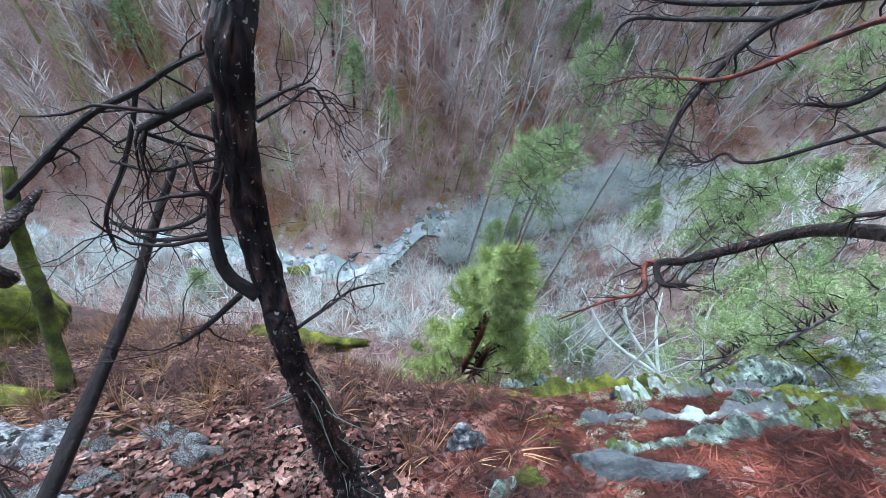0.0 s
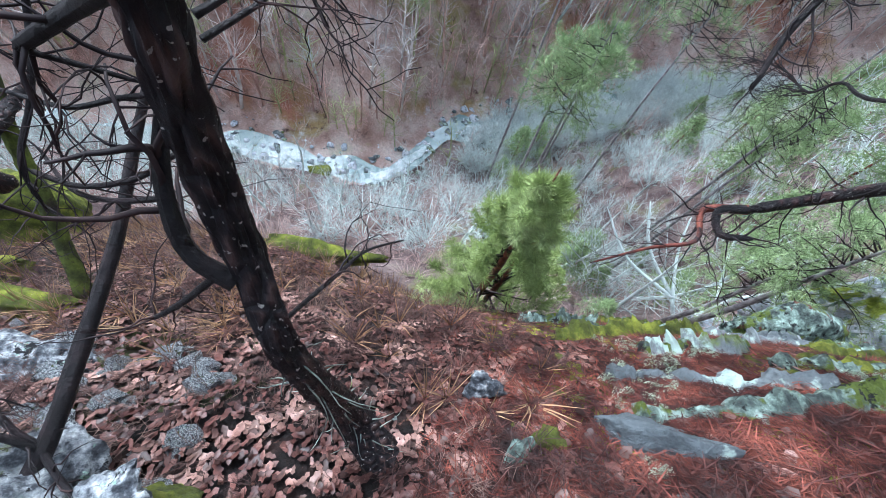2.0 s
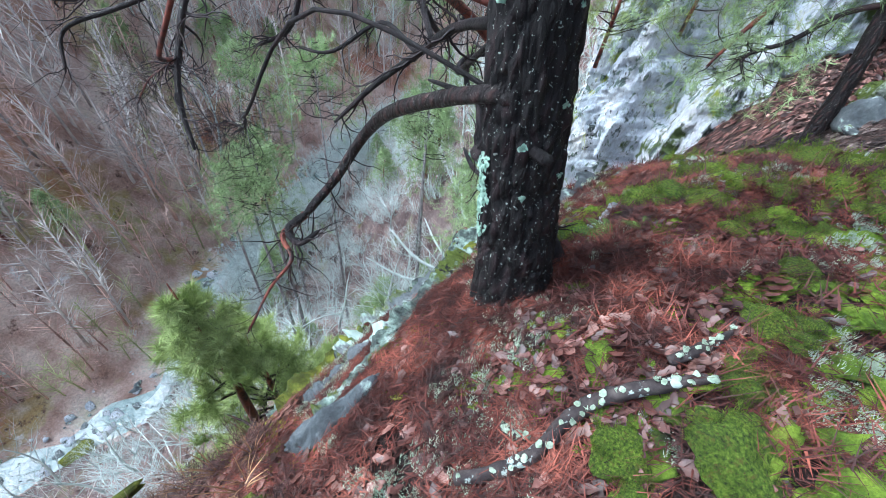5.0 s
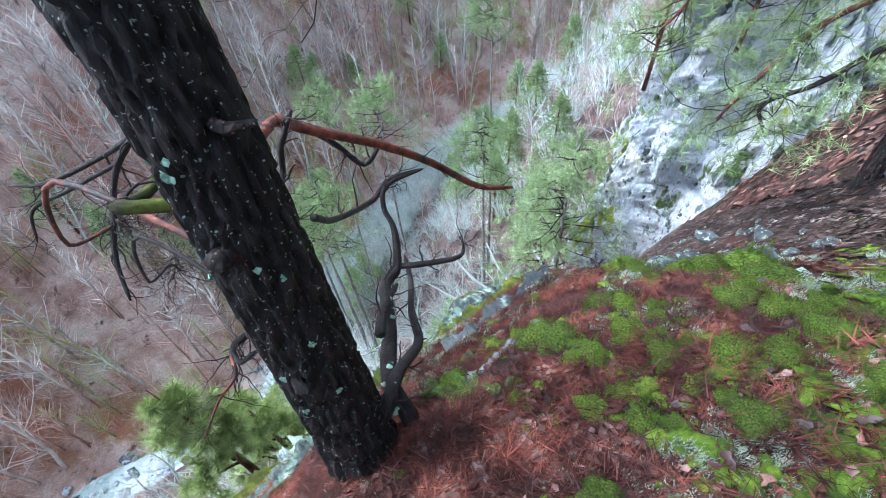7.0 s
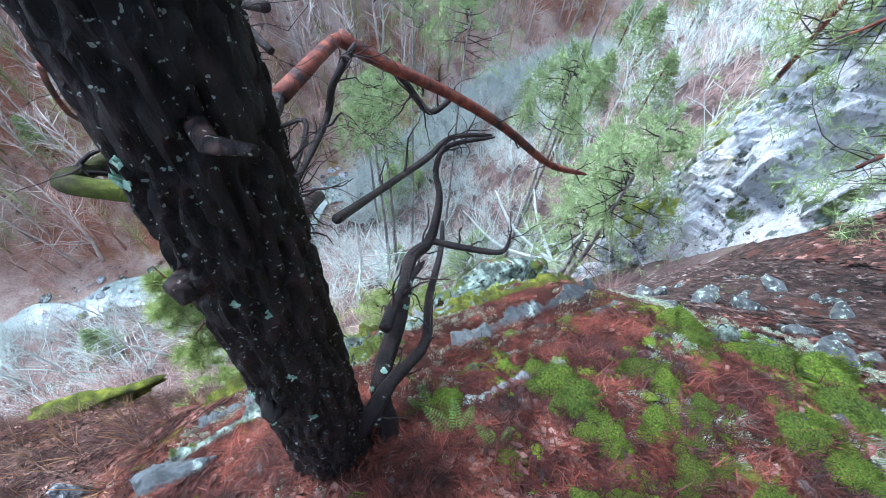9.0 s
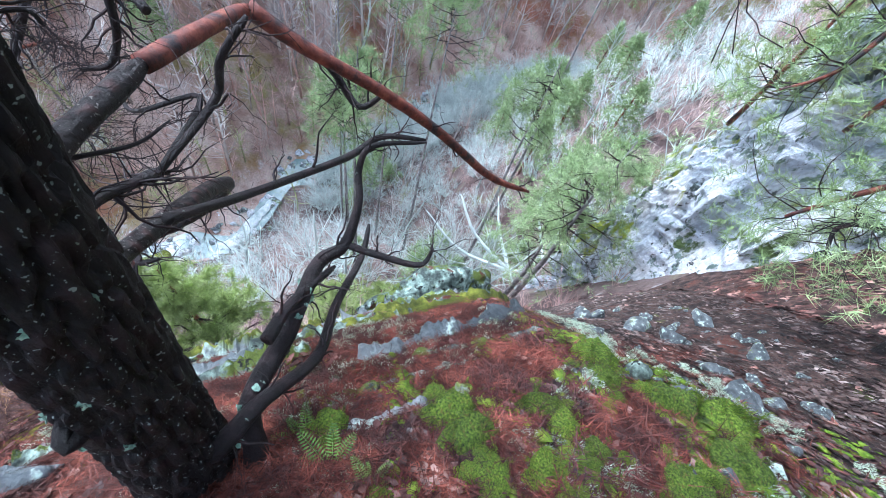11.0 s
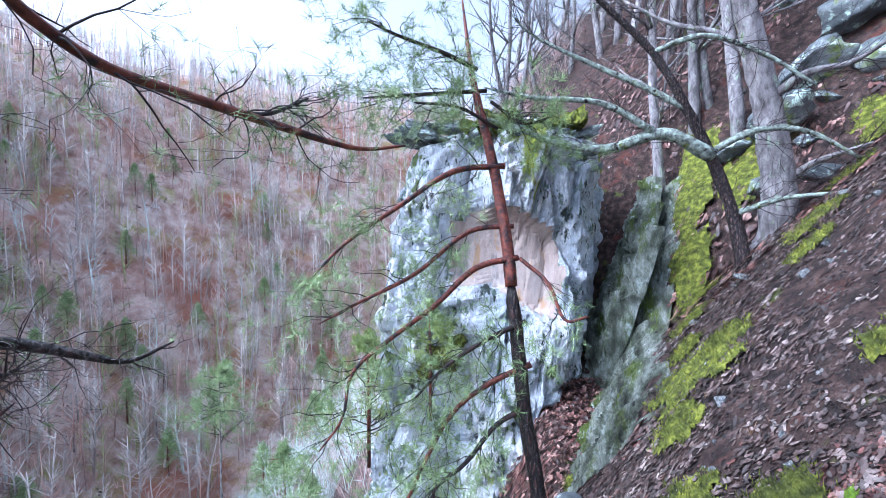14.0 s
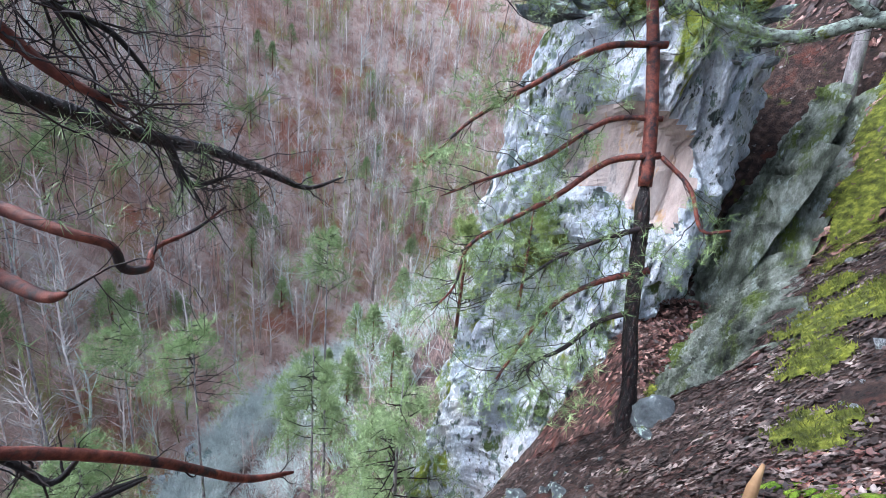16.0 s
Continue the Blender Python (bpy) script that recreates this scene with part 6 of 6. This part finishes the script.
def blade_proto(seed):
    rng = random.Random(seed)
    g = Geo()
    for _ in range(9):
        a = rng.uniform(0, 6.283)
        d = Vector((math.cos(a) * 0.5, math.sin(a) * 0.5, 1)).normalized()
        s = Vector((-d.y, d.x, 0)).normalized() * 0.012
        m, e = d * 0.55, d * 1.0 + Vector((d.x, d.y, -0.1)) * 0.3
        n0 = len(g.v)
        g.v += [-s, s, m - s * 0.8, m + s * 0.8, e]
        g.f += [(n0, n0 + 1, n0 + 3, n0 + 2), (n0 + 2, n0 + 3, n0 + 4)]
    return g


def litter_places(rng, n, box, s, kinds, lift=0.01, keep=None):
    out = []
    while len(out) < n:
        x, y = rng.uniform(box[0], box[1]), rng.uniform(box[2], box[3])
        if keep and not keep(x, y):
            continue
        out.append((rng.randrange(kinds), x, y, gz(x, y) + lift, rng.uniform(*s), rng.uniform(0, 6.283), 1.0))
    return out


lichen_clumps()
merged("leaf_litter", [leaf_proto(k) for k in range(5)], litter_places(rngw, 9000, (-7, 7, -4, 2.2), (0.03, 0.065), 5, 0.014, lambda x, y: rngw.random() < math.exp(-((x - 0.5) / 4) ** 2 - (y / 1.7) ** 2) * (0.7 + fbm(x * 1.3, y * 1.3, 30.0)))
       + litter_places(rngw, 1500, (0.4, 4.4, -1.3, 0.9), (0.03, 0.06), 5, 0.035) + litter_places(rngw, 620, (1.15, 2.3, -0.3, 0.35), (0.03, 0.058), 5, 0.04) + litter_places(rngw, 9000, (-2.8, 0.5, -0.4, 1.7), (0.022, 0.055), 5, 0.025) + litter_places(rngw, 3500, (6.3, 11, -0.8, 2.0), (0.05, 0.11), 5, 0.02)
       + litter_places(rngw, 9000, (2.2, 4.8, -3.6, -0.9), (0.025, 0.055), 5, 0.02) + litter_places(rngw, 9000, (9, 24, -12, 0.5), (0.08, 0.18), 5, 0.02)
       + litter_places(rngw, 5000, (-9, 3, 0, 4), (0.03, 0.065), 5, 0.02), LEAF, "fallen brown oak leaves covering the ground", "leaves", True)
merged("slope_leaves", [leaf_proto(k) for k in range(5)], litter_places(rngw, 30000, (3.8, 10, -5, 0), (0.02, 0.055), 5, 0.025, lambda x, y: fbm(x * 1.6, y * 1.6, 41.0) > -0.35)
       + litter_places(rngw, 9000, (3.4, 6.9, -0.9, 2.4), (0.02, 0.055), 5, 0.025), OLDLEAF, "weathered grey-brown leaves on the steep slope", "leaves", True)
merged("needle_litter", [needle_proto(k) for k in range(4)], litter_places(rngw, 36000, (0.0, 5.0, -2.0, 1.4), (0.04, 0.085), 4, 0.02, lambda x, y: (x < 0.95 or moss_field(x, y) < 0.15 or rngw.random() < 0.25) and rngw.random() < math.exp(-((x - 2.2) / 1.3) ** 2 - ((y - 0.1) / 0.85) ** 2) * (0.75 + 0.9 * fbm(x * 1.8, y * 1.8, 20.0))), REDNEEDLE, "reddish fallen pine needles", "needles", True)
merged("dry_grass", [blade_proto(k) for k in range(4)], litter_places(rngw, 320, (-4, 0.5, 0.45, 2.4), (0.12, 0.28), 4, -0.01) + litter_places(rngw, 50, (4, 9, -5, -1.2), (0.06, 0.13), 4, -0.01),
       GRASS, "tufts of dry pale grass", "grass")


merged("dry_twigs", [shrub(k + 70, 10, 0.3) for k in range(4)], litter_places(rngw, 900, (-4, 0.55, 0.0, 2.4), (0.4, 1.0), 4, -0.01) + litter_places(rngw, 60, (4, 12, -6, -1.5), (0.4, 0.9), 4, -0.01),
       STALK, "thin dry reddish stalks standing in the litter", "brush")
def slope_moss():
    """Moss carpets that follow the ground, with a ragged edge and a lumpy, fuzzy surface."""
    rng = random.Random(17)
    spots = [(6.79, -1.2, 0.42), (6.98, -1.5, 0.22), (6.0, -1.02, 0.2), (9.2, -1.4, 0.3), (10.4, -1.6, 0.35), (11.5, -1.6, 0.5), (12.8, -1.7, 0.6), (5.1, -1.0, 0.2), (7.6, -2.3, 0.2),
             (8.6, -2.6, 0.3), (12.2, -2.6, 0.5), (5.3, -2.1, 0.2), (9.8, -3.4, 0.3), (12.8, -3.2, 0.5), (6.5, -3.0, 0.2), (4.7, -1.4, 0.16), (13.5, -1.9, 0.6), (11.2, -4.2, 0.4), (7.9, -1.25, 0.2), (8.3, 0.1, 0.2)]
    for x0, y0, r in spots:
        g = Geo()
        n = 22
        keep = {}
        for i in range(n):
            for j in range(n):
                a, b = (i / (n - 1) * 2 - 1), (j / (n - 1) * 2 - 1)
                edge = 1 - math.hypot(a, b) + 0.55 * noise.fractal(Vector((a * 1.6 + x0, b * 1.6 + y0, 3)), 0.8, 2.1, 4)
                x, y = x0 + a * r * 1.3, y0 + b * r * 0.9
                keep[(i, j)] = edge > 0.05
                h = 0.035 * min(1.0, max(edge, 0) * 4) * (1 + 0.9 * noise.noise(Vector((x * 9, y * 9, 1)))) - 0.02 + 0.02 * noise.noise(Vector((x * 25, y * 25, 2)))
                g.v.append(Vector((x, y, gz(x, y) + 0.03 + h)))
        for i in range(n - 1):
            for j in range(n - 1):
                if all(keep[q] for q in ((i, j), (i + 1, j), (i, j + 1), (i + 1, j + 1))):
                    a = i * n + j
                    g.f.append((a, a + n, a + n + 1, a + 1))
        tops = [v for k, v in enumerate(g.v) if keep[(k // n, k % n)]]
        for _ in range(int(2600 * r)):
            p = rng.choice(tops) + Vector((rng.uniform(-0.04, 0.04), rng.uniform(-0.04, 0.04), 0))
            d = (Vector((0, 0.3, 1)) + rand_dir(rng) * 0.7).normalized()
            s = d.orthogonal().normalized() * 0.006
            n0 = len(g.v)
            g.v += [p - s, p + s, p + d * rng.uniform(0.02, 0.05)]
            g.f.append((n0, n0 + 1, n0 + 2))
        single("moss_carpet", g, OLIVE, "ragged carpet of yellow-green moss on the leafy slope", "moss", "moss carpets on the slope")


slope_moss()


# ---- fallen sticks with lichen ----
FALLEN = mat("rotting_branch", [(0.3, "1c1618"), (0.5, "3c3434"), (0.7, "5c5450")], 18, 0.8, 0.25, 90, 0.9, 60, bump_dist=0.01, patches=[("b4c4bc", 24, 0.58, 0.61)])
brng = random.Random(35)
for rows in ROOT:
    branch = thing("fallen_branch", "dark fallen branch flecked with white lichen", "branch", "fallen branches")
    limb_ob, crust = Geo(), Geo()
    pts, rad = smooth_path(rows, 5)
    pts = [Vector((p.x, p.y, gz(p.x, p.y) + 0.05)) for p in pts]
    limb_ob.tube(pts, [r * 0.95 for r in rad], 9, 0.45, random.Random(3))
    part("wood", limb_ob, FALLEN, branch)
    for _ in range(len(pts)):
        k = brng.randrange(len(pts))
        up = Vector((brng.uniform(-0.6, 0.6), brng.uniform(-0.6, 0.6), 1)).normalized()
        lichen_patch(pts[k] + up * rad[k] * 0.9, up, brng.uniform(0.002, 0.006), brng, crust)
    tagged(part("lichen", crust, REINDEER, branch, "white-green lichen crust"), kind="stuff")
